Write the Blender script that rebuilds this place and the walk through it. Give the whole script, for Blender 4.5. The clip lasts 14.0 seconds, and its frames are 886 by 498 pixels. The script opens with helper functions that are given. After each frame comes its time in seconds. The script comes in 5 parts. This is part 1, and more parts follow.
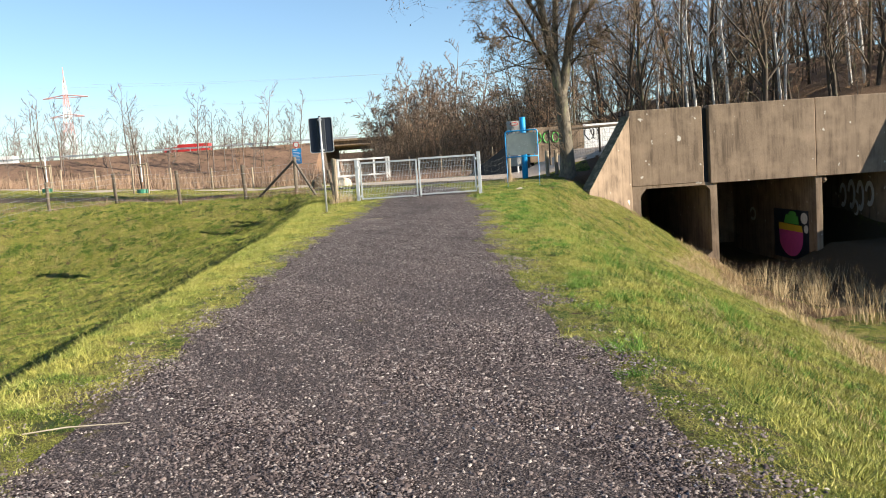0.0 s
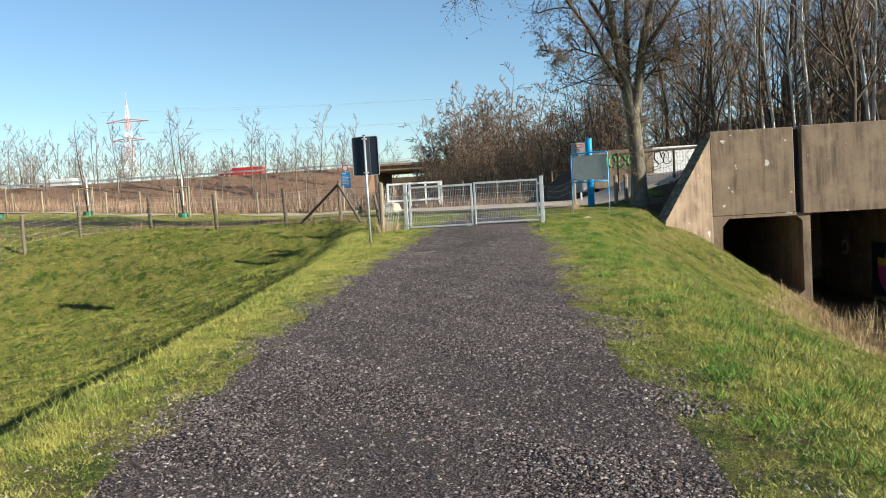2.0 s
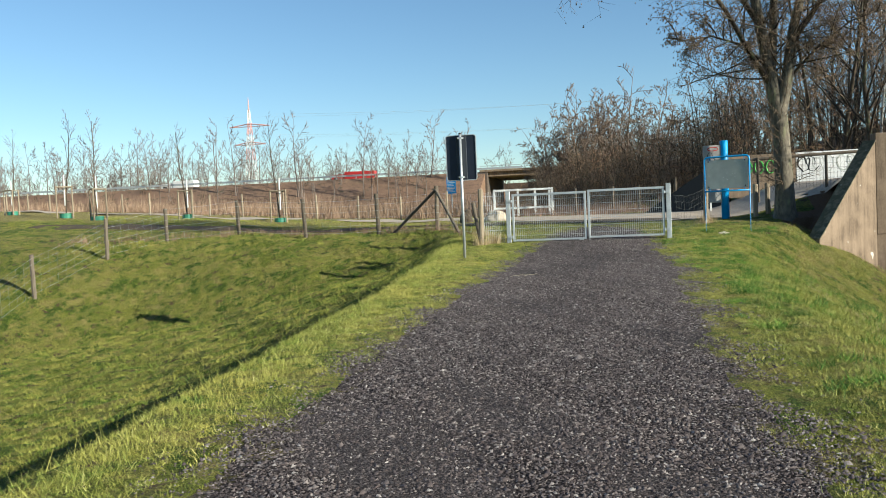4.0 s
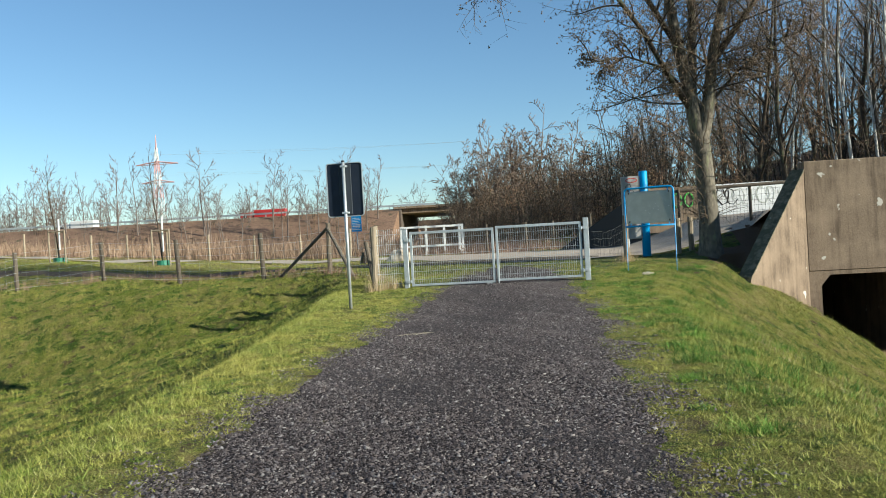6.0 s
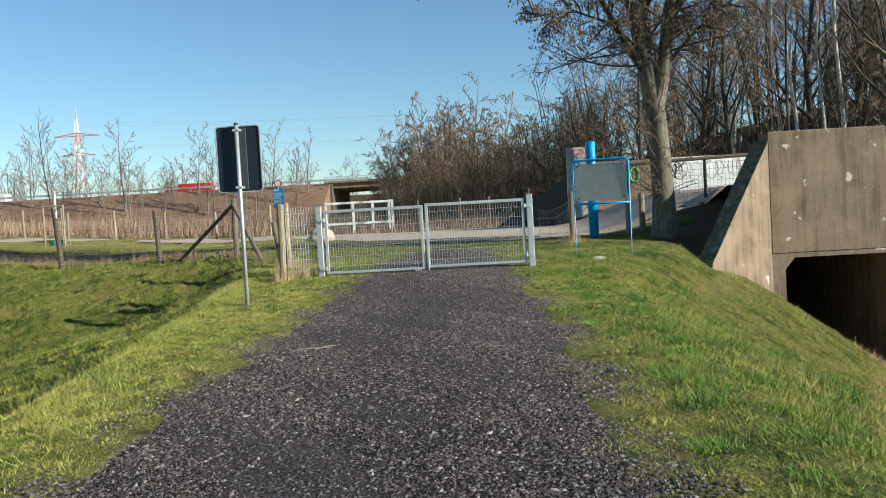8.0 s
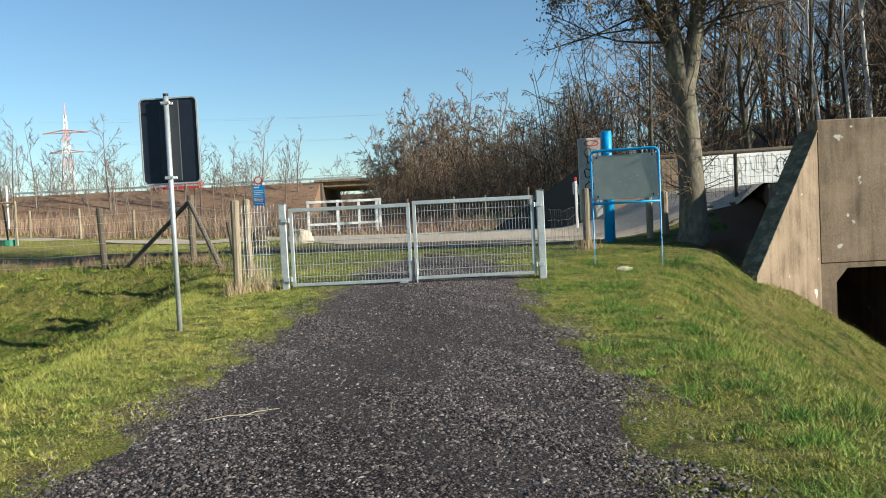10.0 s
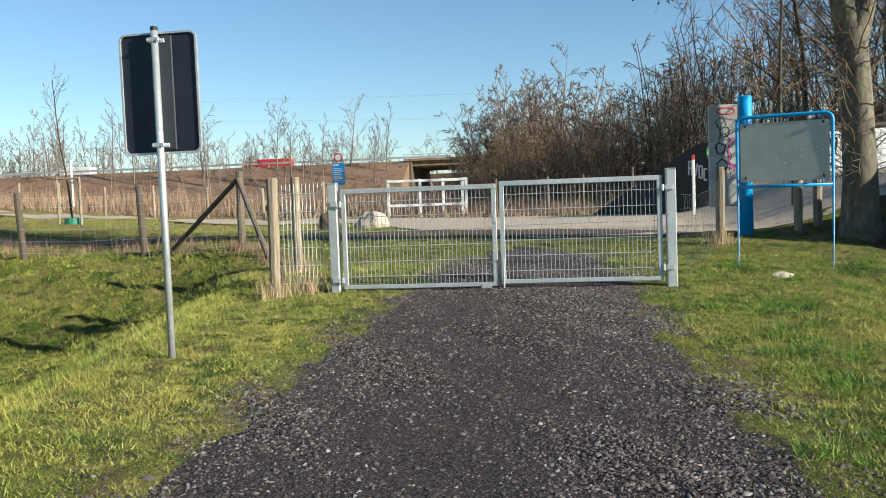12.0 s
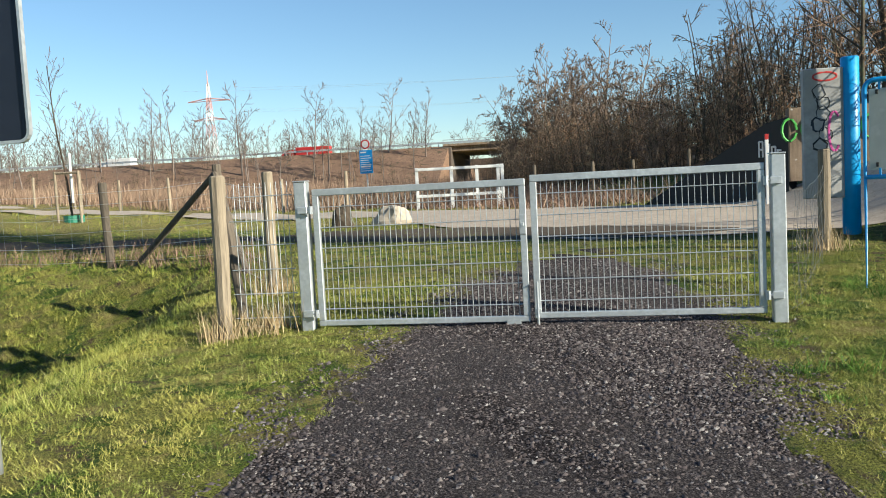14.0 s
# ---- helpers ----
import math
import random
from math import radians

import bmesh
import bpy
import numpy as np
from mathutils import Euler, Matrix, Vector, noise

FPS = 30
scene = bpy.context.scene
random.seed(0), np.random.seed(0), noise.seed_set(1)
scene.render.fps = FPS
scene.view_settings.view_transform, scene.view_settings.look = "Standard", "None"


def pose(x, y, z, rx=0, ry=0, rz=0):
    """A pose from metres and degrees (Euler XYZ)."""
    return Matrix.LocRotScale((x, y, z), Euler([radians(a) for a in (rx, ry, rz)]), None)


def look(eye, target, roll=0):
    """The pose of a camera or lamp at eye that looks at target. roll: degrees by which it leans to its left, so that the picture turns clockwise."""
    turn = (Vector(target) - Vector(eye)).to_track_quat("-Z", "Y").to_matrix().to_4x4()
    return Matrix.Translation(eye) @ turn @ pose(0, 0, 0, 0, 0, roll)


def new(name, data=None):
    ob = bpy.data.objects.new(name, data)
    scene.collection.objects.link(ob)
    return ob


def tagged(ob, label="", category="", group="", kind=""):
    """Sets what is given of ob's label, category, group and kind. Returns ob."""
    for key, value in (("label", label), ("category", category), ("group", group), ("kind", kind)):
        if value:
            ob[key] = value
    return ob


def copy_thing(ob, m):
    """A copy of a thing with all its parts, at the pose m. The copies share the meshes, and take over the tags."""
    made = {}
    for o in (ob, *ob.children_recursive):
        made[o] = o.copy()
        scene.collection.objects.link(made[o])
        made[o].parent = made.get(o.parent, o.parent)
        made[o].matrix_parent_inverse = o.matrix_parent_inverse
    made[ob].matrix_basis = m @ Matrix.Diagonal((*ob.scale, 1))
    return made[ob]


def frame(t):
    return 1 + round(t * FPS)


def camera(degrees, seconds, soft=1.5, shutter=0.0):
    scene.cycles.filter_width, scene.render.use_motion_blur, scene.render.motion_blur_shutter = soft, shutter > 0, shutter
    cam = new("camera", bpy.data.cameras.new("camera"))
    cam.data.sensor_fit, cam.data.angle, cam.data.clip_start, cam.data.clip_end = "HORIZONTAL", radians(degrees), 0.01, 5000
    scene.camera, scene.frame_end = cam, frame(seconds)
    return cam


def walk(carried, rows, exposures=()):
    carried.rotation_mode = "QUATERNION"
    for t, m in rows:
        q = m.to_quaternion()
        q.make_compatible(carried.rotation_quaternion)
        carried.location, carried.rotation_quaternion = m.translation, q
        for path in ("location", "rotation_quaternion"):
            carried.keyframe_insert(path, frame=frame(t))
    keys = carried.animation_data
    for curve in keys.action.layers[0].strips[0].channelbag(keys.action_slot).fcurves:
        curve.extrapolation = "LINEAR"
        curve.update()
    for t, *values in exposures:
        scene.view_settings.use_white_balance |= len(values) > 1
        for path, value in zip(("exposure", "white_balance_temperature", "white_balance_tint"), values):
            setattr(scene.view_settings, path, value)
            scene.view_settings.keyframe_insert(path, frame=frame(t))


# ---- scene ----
cam = camera(55.9, 14.0, soft=1.0)
PATH = [
    (0, (0.006, -0.158, 1.398), (0.01, 1.834, 1.217), -3.9),
    (0.5, (-0.014, 0.524, 1.396), (0.026, 2.515, 1.211), -4.1),
    (1, (-0.105, 1.278, 1.421), (-0.138, 3.271, 1.26), -3.8),
    (1.5, (-0.083, 1.942, 1.458), (0.042, 3.933, 1.311), -3.4),
    (2, (-0.13, 2.702, 1.445), (-0.246, 4.695, 1.331), -3.4),
    (2.5, (-0.122, 3.361, 1.44), (-0.109, 5.358, 1.341), -2.1),
    (3, (-0.164, 4.144, 1.441), (-0.395, 6.129, 1.365), -1.7),
    (3.2, (-0.197, 4.483, 1.454), (-0.558, 6.448, 1.367), -1.6),
    (5.3, (-0.116, 7.851, 1.587), (-0.489, 9.814, 1.501), -3.1),
    (5.5, (-0.091, 8.149, 1.562), (-0.482, 10.11, 1.507), -1.5),
    (6, (-0.08, 8.756, 1.578), (-0.259, 10.748, 1.57), -3.2),
    (6.5, (-0.144, 9.461, 1.605), (-0.548, 11.418, 1.513), -3.0),
    (7, (-0.178, 10.091, 1.665), (-0.312, 12.084, 1.575), -3.2),
    (7.5, (-0.169, 10.778, 1.669), (-0.47, 12.754, 1.597), -3.1),
    (8, (-0.061, 11.435, 1.676), (-0.086, 13.434, 1.599), -3.2),
    (8.2, (-0.073, 11.719, 1.653), (-0.118, 13.717, 1.581), -3.2),
    (10.3, (-0.078, 14.766, 1.698), (-0.082, 16.765, 1.618), -2.8),
    (10.5, (-0.11, 15.084, 1.724), (-0.285, 17.073, 1.612), -2.8),
    (11, (-0.137, 15.839, 1.722), (-0.355, 17.824, 1.596), -2.8),
    (11.5, (-0.105, 16.609, 1.721), (-0.307, 18.596, 1.603), -3.0),
    (12, (-0.151, 17.329, 1.742), (-0.372, 19.314, 1.626), -2.1),
    (12.5, (-0.096, 18.029, 1.775), (-0.295, 20.014, 1.64), -2.5),
    (13, (-0.141, 18.741, 1.807), (-0.457, 20.71, 1.657), -2.0),
    (13.5, (-0.108, 19.48, 1.831), (-0.363, 21.457, 1.672), -3.1),
    (14, (-0.165, 20.163, 1.879), (-0.489, 22.131, 1.732), -3.0),
]
walk(cam, [(t, look(eye, target, roll)) for t, eye, target, roll in PATH],
     ((0.0, 1.42, 6500, 9), (0.5, 1.2, 6400, 8), (2.0, 1.14, 6250, 5), (3.2, 1.06, 6150, 2), (6.5, 0.96, 5950, 0), (8.2, 0.98, 6000, 0), (11.0, 1.06, 6150, 2), (14.0, 1.1, 6150, 3)))

# ---- light ----
SUN = Vector((1.0, -0.385, 0.42)).normalized()
world = bpy.data.worlds.new("sky")
scene.world = world
world.use_nodes = True
wn = world.node_tree
sky = wn.nodes.new("ShaderNodeTexSky")
sky.sky_type, sky.sun_disc = "NISHITA", False
sky.sun_elevation, sky.sun_rotation = math.asin(SUN.z), math.atan2(SUN.x, SUN.y)
sky.air_density, sky.dust_density, sky.ozone_density = 1.0, 0.0, 3.2
wn.links.new(sky.outputs[0], wn.nodes["Background"].inputs[0])
wn.nodes["Background"].inputs[1].default_value = 0.07
sun_data = bpy.data.lights.new("sun", "SUN")
sun_data.energy, sun_data.angle, sun_data.color = 5.0, radians(0.5), (1.0, 0.9, 0.75)
sun = new("sun", sun_data)
sun.matrix_world = look(SUN * 50, (0, 0, 0))

# ---- terrain ----
LINE_Y = [-30, -8, -2, 6, 16, 20, 23, 25, 27.3, 31, 40, 60]
LINE_Z = [-0.3, -0.2, -0.13, 0.03, 0.32, 0.39, 0.46, 0.56, 0.68, 0.95, 1.12, 1.2]


def smooth(a, b, v):
    t = np.clip((v - a) / (b - a), 0, 1)
    return t * t * (3 - 2 * t)


def level(y):
    """Height of the crown of the path, and of the level ground behind the gate."""
    return np.interp(y, LINE_Y, LINE_Z)


def rim_left(y):
    return np.interp(y, [-30, 6, 13, 18, 25, 28], [-3.3, -3.3, -3.42, -3.5, -4.0, -4.2])


def rim_right(y):
    return np.interp(y, [-30, 6, 10, 18, 25, 27, 28, 29.5], [1.35, 1.4, 1.55, 1.8, 2.4, 3.1, 3.9, 4.5])


def gravel_left(y):
    return np.interp(y, [-30, 14, 18, 24, 27.3, 29, 31], [-2.45, -2.45, -2.35, -2.08, -1.8, -1.45, -0.8])


def gravel_right(y):
    return np.interp(y, [-30, 4, 6.5, 9, 13, 18, 20.5, 22.5, 25, 27.3, 29, 31], [1.5, 1.38, 1.18, 1.0, 0.9, 1.05, 1.28, 1.15, 1.02, 1.12, 0.9, 0.3])


def fence_y(x):
    """The far rim of the basin, along which the old fence runs."""
    return np.interp(x, [-60, -18, -14, -10.8, -7.6, -5.4, -4.1], [29.5, 31.5, 33.4, 32.9, 32.0, 31.2, 28.6])


def wave(x, y, s, seed=0.0):
    return (np.sin(x / s * 1.3 + seed) * np.cos(y / s * 0.9 + 1.7 * seed) + 0.6 * np.sin(x / s * 2.9 + y / s * 2.1 + seed * 3)) / 1.6


RIPPLES = [(random.Random(90 + k).uniform(0, 6.28), random.Random(60 + k).uniform(0, 6.28), 0.28 * 1.22 ** k) for k in range(8)]


def tussock(x, y):
    """Small uneven lumps of rough turf, about -1 to 1."""
    h = 0
    for a, p, l in RIPPLES:
        bend = 0.5 * np.sin((x * math.sin(a) - y * math.cos(a)) / l * 2.1 + 2 * p)
        h = h + np.sin((x * math.cos(a) + y * math.sin(a)) / l * 6.28 + p + bend * 2)
    return h / 4


def land(x, y):
    """Height of the ground at places in the plan."""
    x, y = np.asarray(x, float), np.asarray(y, float)
    z = level(y)
    # basin on the one hand
    d1 = rim_left(y) - x
    d2 = fence_y(x) - y
    drop1 = 2.85 * (1 - np.exp(-np.clip(d1, 0, None) / np.interp(y, [6, 12, 20, 27], [3.0, 3.4, 4.4, 6.5])))
    drop2 = 3.1 * smooth(-0.6, 10.0, d2)
    deep = np.minimum(drop1, drop2)
    deep = np.where((d1 > 0) & (d2 > -0.6), deep, 0)
    far = smooth(-40, -70, x)
    behind = np.clip(d2 * -1, 0, None)
    rise = 0.055 * np.clip(-x - 10, 0, 36) * smooth(0, 9, behind) * (1 - smooth(60, 110, y))
    z = z - deep * (1 - far) + rise
    # ditch on the other hand, as far as the bridge
    d3 = x - rim_right(y)
    fall = np.clip(d3, 0, None)
    slope = np.interp(y, [18, 26, 29], [0.47, 0.6, 0.66]) * (fall - 0.35 * (1 - np.exp(-fall / 0.35)))
    bottom = -3.0
    side = np.maximum(z - slope, bottom)
    # far bank, out of view: its height is set to shade the ditch
    bank = -3.0 + 0.9 * smooth(12.4, 14.4, x) + 4.3 * smooth(17.0, 23.5, x)
    ditch = np.where(x > 11.0, np.maximum(bank, np.where(x > 12.4, bank, side)), side)
    front = y < 30.7
    # earth held up behind the wing wall
    held = smooth(-0.05, 0.45, y - 28.75 - 0.93 * (x - 5.22)) * smooth(4.2, 5.2, x) * (x < 7.12)
    up = np.maximum(np.minimum(z, 0.35 + 1.3 * np.clip(x - 5.22, -2, 2)), ditch)
    ditch = ditch + (up - ditch) * held
    z = np.where(front & (d3 > 0), ditch, z)
    under = (y >= 30.7) & (x > 7.1) & (y < 39.4) & (x < 16.85)
    z = np.where(under, np.minimum(-1.6 - 0.5 * np.clip(x - 7, 0, 2.8), -1.0), z)
    # road up to the bridge deck, and the hill behind
    ramp = 1.05 * smooth(3.4, 7.1, x) * smooth(31.2, 34.0, y)
    z = np.where(~front & ~under, z + ramp, z)
    hill = smooth(48, 100, y + 0.55 * np.clip(x, -30, 60)) * smooth(-8, 40, x) * 4 + smooth(10, 60, x) * smooth(42, 60, y) * 3
    z = z + np.where(y > 40, hill, 0)
    z = z + np.where((x > 16.85) & ~front, 2.0 * smooth(16.85, 24, x), 0)
    rough = 0.05 * wave(x, y, 1.1, 0.3) + 0.09 * wave(x, y, 3.7, 1.9)
    off = np.clip(np.minimum(np.abs(d1), np.abs(d3)) - 0.2, 0, 1.5) / 1.5
    inside = (d1 < 0) & (d3 < 0)
    lumpy = np.clip(d1 / 1.5, 0, 1) * 0.045 + np.clip(d3 / 1.2, 0, 1) * 0.028
    lumpy = lumpy * (y < 34) * (y > -4) * (x < 13) * (x > -30)
    verge = np.where(inside & ((x < gravel_left(y) - 0.1) | (x > gravel_right(y) + 0.1)) & (y < 30), 0.014, 0)
    return z + rough * np.where(inside, 0.18, 0.25 + 0.75 * off) + tussock(x, y) * (lumpy + verge)


# ---- materials ----
def material(name, rough=0.8, metal=0.0, spec=0.4):
    m = bpy.data.materials.new(name)
    m.use_nodes = True
    b = m.node_tree.nodes["Principled BSDF"]
    b.inputs["Roughness"].default_value, b.inputs["Metallic"].default_value = rough, metal
    b.inputs["Specular IOR Level"].default_value = spec
    return m, m.node_tree, b


def add(nt, kind, **values):
    n = nt.nodes.new("ShaderNode" + kind)
    for k, v in values.items():
        n.inputs[k].default_value = v
    return n


def place(nt, stretch=(1, 1, 1)):
    g = add(nt, "NewGeometry")
    s = add(nt, "Mapping", Scale=stretch)
    nt.links.new(g.outputs["Position"], s.inputs["Vector"])
    return s.outputs[0]


def noisy(nt, at, scale, detail=4.0, rough=0.6):
    n = add(nt, "TexNoise", Scale=scale, Detail=detail, Roughness=rough)
    nt.links.new(at, n.inputs["Vector"])
    return n.outputs["Fac"]


def ramp(nt, fac, stops):
    r = add(nt, "ValToRGB")
    e = r.color_ramp.elements
    while len(e) < len(stops):
        e.new(0.5)
    for el, (p, c) in zip(e, stops):
        el.position, el.color = p, (*c, 1) if len(c) == 3 else c
    nt.links.new(fac, r.inputs[0])
    return r.outputs[0]


def grey(a, b):
    return [(a, (0, 0, 0)), (b, (1, 1, 1))]


def blend(nt, fac, a, b, mode="MIX"):
    m = add(nt, "Mix")
    m.data_type, m.blend_type = "RGBA", mode
    for socket, v in ((m.inputs[0], fac), (m.inputs[6], a), (m.inputs[7], b)):
        if isinstance(v, bpy.types.NodeSocket):
            nt.links.new(v, socket)
        else:
            socket.default_value = v if isinstance(v, float) else (*v, 1)
    return m.outputs[2]


def relief(nt, b, height, strength, distance=0.02):
    n = add(nt, "Bump", Strength=strength, Distance=distance)
    nt.links.new(height, n.inputs["Height"])
    nt.links.new(n.outputs[0], b.inputs["Normal"])


def simple(name, dark, light, scale, rough=0.8, metal=0.0, bump=0.3, stretch=(1, 1, 1), vary=0.0, stain=None, spec=0.4):
    """Two tones at two scales, with relief; vary: lighter or darker from piece to piece; stain: a third tone in patches."""
    m, nt, b = material(name, rough, metal, spec)
    at = place(nt, stretch)
    fine, wide = noisy(nt, at, scale, 6), noisy(nt, at, scale * 0.13, 3)
    col = blend(nt, ramp(nt, fine, grey(0.3, 0.72)), dark, light)
    col = blend(nt, ramp(nt, wide, grey(0.35, 0.75)), col, [0.78 * (u + v) / 2 for u, v in zip(dark, light)])
    if stain:
        col = blend(nt, ramp(nt, noisy(nt, at, scale * 0.31, 5), grey(0.56, 0.7)), col, stain)
    if vary:
        info = add(nt, "ObjectInfo")
        tone = ramp(nt, info.outputs["Random"], [(0, (1 - vary,) * 3), (1, (1 + vary * 0.4,) * 3)])
        col = blend(nt, 1.0, col, tone, "MULTIPLY")
    nt.links.new(col, b.inputs["Base Color"])
    nt.links.new(ramp(nt, fine, [(0.2, (max(rough - 0.12, 0.05),) * 3), (0.8, (min(rough + 0.12, 1),) * 3)]), b.inputs["Roughness"])
    if bump:
        relief(nt, b, fine, bump, 0.01)
    return m


def turf():
    """Winter grass over soil: green, yellowed and bare patches; dry grass and gravel dust where the attributes say so."""
    m, nt, b = material("turf", 0.9, 0, 0.2)
    at = place(nt)
    fine, mid, wide = noisy(nt, at, 75, 4, 0.85), noisy(nt, at, 2.6, 5), noisy(nt, at, 0.42, 4)
    green = blend(nt, ramp(nt, fine, grey(0.4, 0.62)), (0.03, 0.036, 0.007), (0.28, 0.31, 0.045))
    dry = blend(nt, ramp(nt, fine, grey(0.38, 0.62)), (0.08, 0.062, 0.02), (0.45, 0.38, 0.13))
    soil = blend(nt, ramp(nt, fine, grey(0.3, 0.7)), (0.05, 0.036, 0.02), (0.14, 0.1, 0.055))
    col = blend(nt, ramp(nt, mid, grey(0.46, 0.66)), green, dry)
    col = blend(nt, ramp(nt, wide, [(0.42, (0, 0, 0)), (0.72, (0.55, 0.55, 0.55))]), col, dry)
    deep = blend(nt, ramp(nt, fine, grey(0.4, 0.62)), (0.016, 0.03, 0.005), (0.1, 0.17, 0.018))
    col = blend(nt, ramp(nt, noisy(nt, at, 1.7, 7, 0.75), grey(0.5, 0.58)), col, deep)
    col = blend(nt, ramp(nt, noisy(nt, at, 3.1, 6, 0.7), grey(0.57, 0.64)), col, soil)
    for name, tint, lo, hi in (("dry", dry, 0.35, 0.7), ("bare", soil, 0.4, 0.62), ("wood", None, 0.4, 0.6)):
        a = add(nt, "Attribute")
        a.attribute_name = name
        s = add(nt, "Math")
        s.operation = "MULTIPLY_ADD"
        nt.links.new(mid, s.inputs[0])
        s.inputs[1].default_value = 0.7
        nt.links.new(a.outputs["Fac"], s.inputs[2])
        t = add(nt, "Math")
        t.operation = "SUBTRACT"
        nt.links.new(s.outputs[0], t.inputs[0])
        t.inputs[1].default_value = 0.35
        if tint is None:
            tint = blend(nt, ramp(nt, fine, grey(0.3, 0.7)), (0.1, 0.06, 0.034), (0.29, 0.185, 0.11))
        col = blend(nt, ramp(nt, t.outputs[0], grey(lo, hi)), col, tint)
    nt.links.new(col, b.inputs["Base Color"])
    lumps = add(nt, "Math")
    lumps.operation = "ADD"
    nt.links.new(fine, lumps.inputs[0])
    nt.links.new(noisy(nt, at, 9, 3), lumps.inputs[1])
    relief(nt, b, lumps.outputs[0], 1.0, 0.12)
    return m


def paler_near(nt, at, col):
    """Stones paler on the open stretch of the path, darker further on."""
    p, m = add(nt, "SeparateXYZ"), add(nt, "MapRange")
    nt.links.new(at, p.inputs[0])
    nt.links.new(p.outputs[1], m.inputs[0])
    m.inputs[1].default_value, m.inputs[2].default_value = 4.0, 13.0
    return blend(nt, 1.0, col, ramp(nt, m.outputs[0], [(0, (1.45, 1.4, 1.36)), (1, (1, 1, 1))]), "MULTIPLY")


def gravel_base():
    m, nt, b = material("gravel_ground", 0.95, 0, 0.12)
    at = place(nt)
    cell = add(nt, "TexVoronoi", Scale=88.0)
    nt.links.new(at, cell.inputs["Vector"])
    cell2 = add(nt, "TexVoronoi", Scale=125.0)
    nt.links.new(at, cell2.inputs["Vector"])
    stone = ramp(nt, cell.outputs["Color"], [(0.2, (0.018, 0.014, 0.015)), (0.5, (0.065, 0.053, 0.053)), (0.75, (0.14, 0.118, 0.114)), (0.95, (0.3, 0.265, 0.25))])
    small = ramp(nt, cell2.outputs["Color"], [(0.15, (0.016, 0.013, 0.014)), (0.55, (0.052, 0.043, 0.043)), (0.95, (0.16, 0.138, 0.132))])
    # cells darken towards their rims, painting the shade in gaps between stones
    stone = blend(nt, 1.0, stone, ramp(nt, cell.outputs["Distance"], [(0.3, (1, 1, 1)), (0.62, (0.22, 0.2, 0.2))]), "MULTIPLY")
    w = add(nt, "Attribute")
    w.attribute_name = "worn"
    ws = add(nt, "Math")
    ws.operation = "MULTIPLY_ADD"
    nt.links.new(noisy(nt, at, 3.0, 5, 0.7), ws.inputs[0])
    ws.inputs[1].default_value = 1.2
    nt.links.new(w.outputs["Fac"], ws.inputs[2])
    patch = ramp(nt, ws.outputs[0], grey(0.55, 0.85))
    col = blend(nt, patch, stone, small)
    col = blend(nt, ramp(nt, noisy(nt, at, 1.3, 5), grey(0.55, 0.75)), col, blend(nt, 0.5, col, (0.06, 0.05, 0.046)))
    col = paler_near(nt, at, col)
    a = add(nt, "Attribute")
    a.attribute_name = "edge"
    s = add(nt, "Math")
    s.operation = "MULTIPLY_ADD"
    nt.links.new(noisy(nt, at, 4.5, 6, 0.7), s.inputs[0])
    s.inputs[1].default_value = 1.6
    nt.links.new(a.outputs["Fac"], s.inputs[2])
    moss = blend(nt, ramp(nt, noisy(nt, at, 80, 4, 0.85), grey(0.4, 0.62)), (0.035, 0.026, 0.016), (0.27, 0.235, 0.045))
    col = blend(nt, ramp(nt, s.outputs[0], [(0.74, (1, 1, 1)), (1.12, (0, 0, 0))]), col, moss)
    col = blend(nt, ramp(nt, noisy(nt, at, 0.9, 6, 0.65), grey(0.66, 0.72)), col, moss)
    nt.links.new(col, b.inputs["Base Color"])
    relief(nt, b, noisy(nt, at, 55, 5, 0.75), 1.0, 0.03)
    return m


def pebble():
    m, nt, b = material("crushed_stone", 0.8, 0, 0.25)
    g = add(nt, "NewGeometry")
    tone = ramp(nt, g.outputs["Random Per Island"], [(0.0, (0.035, 0.028, 0.028)), (0.4, (0.085, 0.068, 0.066)), (0.7, (0.15, 0.125, 0.118)), (0.92, (0.25, 0.22, 0.205)), (1.0, (0.42, 0.39, 0.36))])
    at = place(nt)
    col = blend(nt, ramp(nt, noisy(nt, at, 220, 3), grey(0.35, 0.85)), tone, (0.085, 0.065, 0.062))
    col = paler_near(nt, at, col)
    nt.links.new(col, b.inputs["Base Color"])
    return m


def blades(name, tones, rough=0.7, patchy=False):
    """Leaves and stalks that differ from one to the next."""
    m, nt, b = material(name, rough, 0, 0.25)
    g = add(nt, "Attribute")
    g.attribute_name = "tone"
    col = ramp(nt, g.outputs["Fac"], [(i / (len(tones) - 1), t) for i, t in enumerate(tones)])
    if patchy:
        at = place(nt)
        warm = blend(nt, 0.5, col, (0.46, 0.39, 0.1))
        deep = blend(nt, 0.55, col, (0.05, 0.13, 0.014))
        col = blend(nt, ramp(nt, noisy(nt, at, 1.1, 6, 0.7), grey(0.43, 0.57)), col, warm)
        col = blend(nt, ramp(nt, noisy(nt, at, 2.4, 5, 0.7), grey(0.54, 0.64)), col, deep)
    nt.links.new(col, b.inputs["Base Color"])
    b.inputs["Subsurface Weight"].default_value = 0.0
    return m


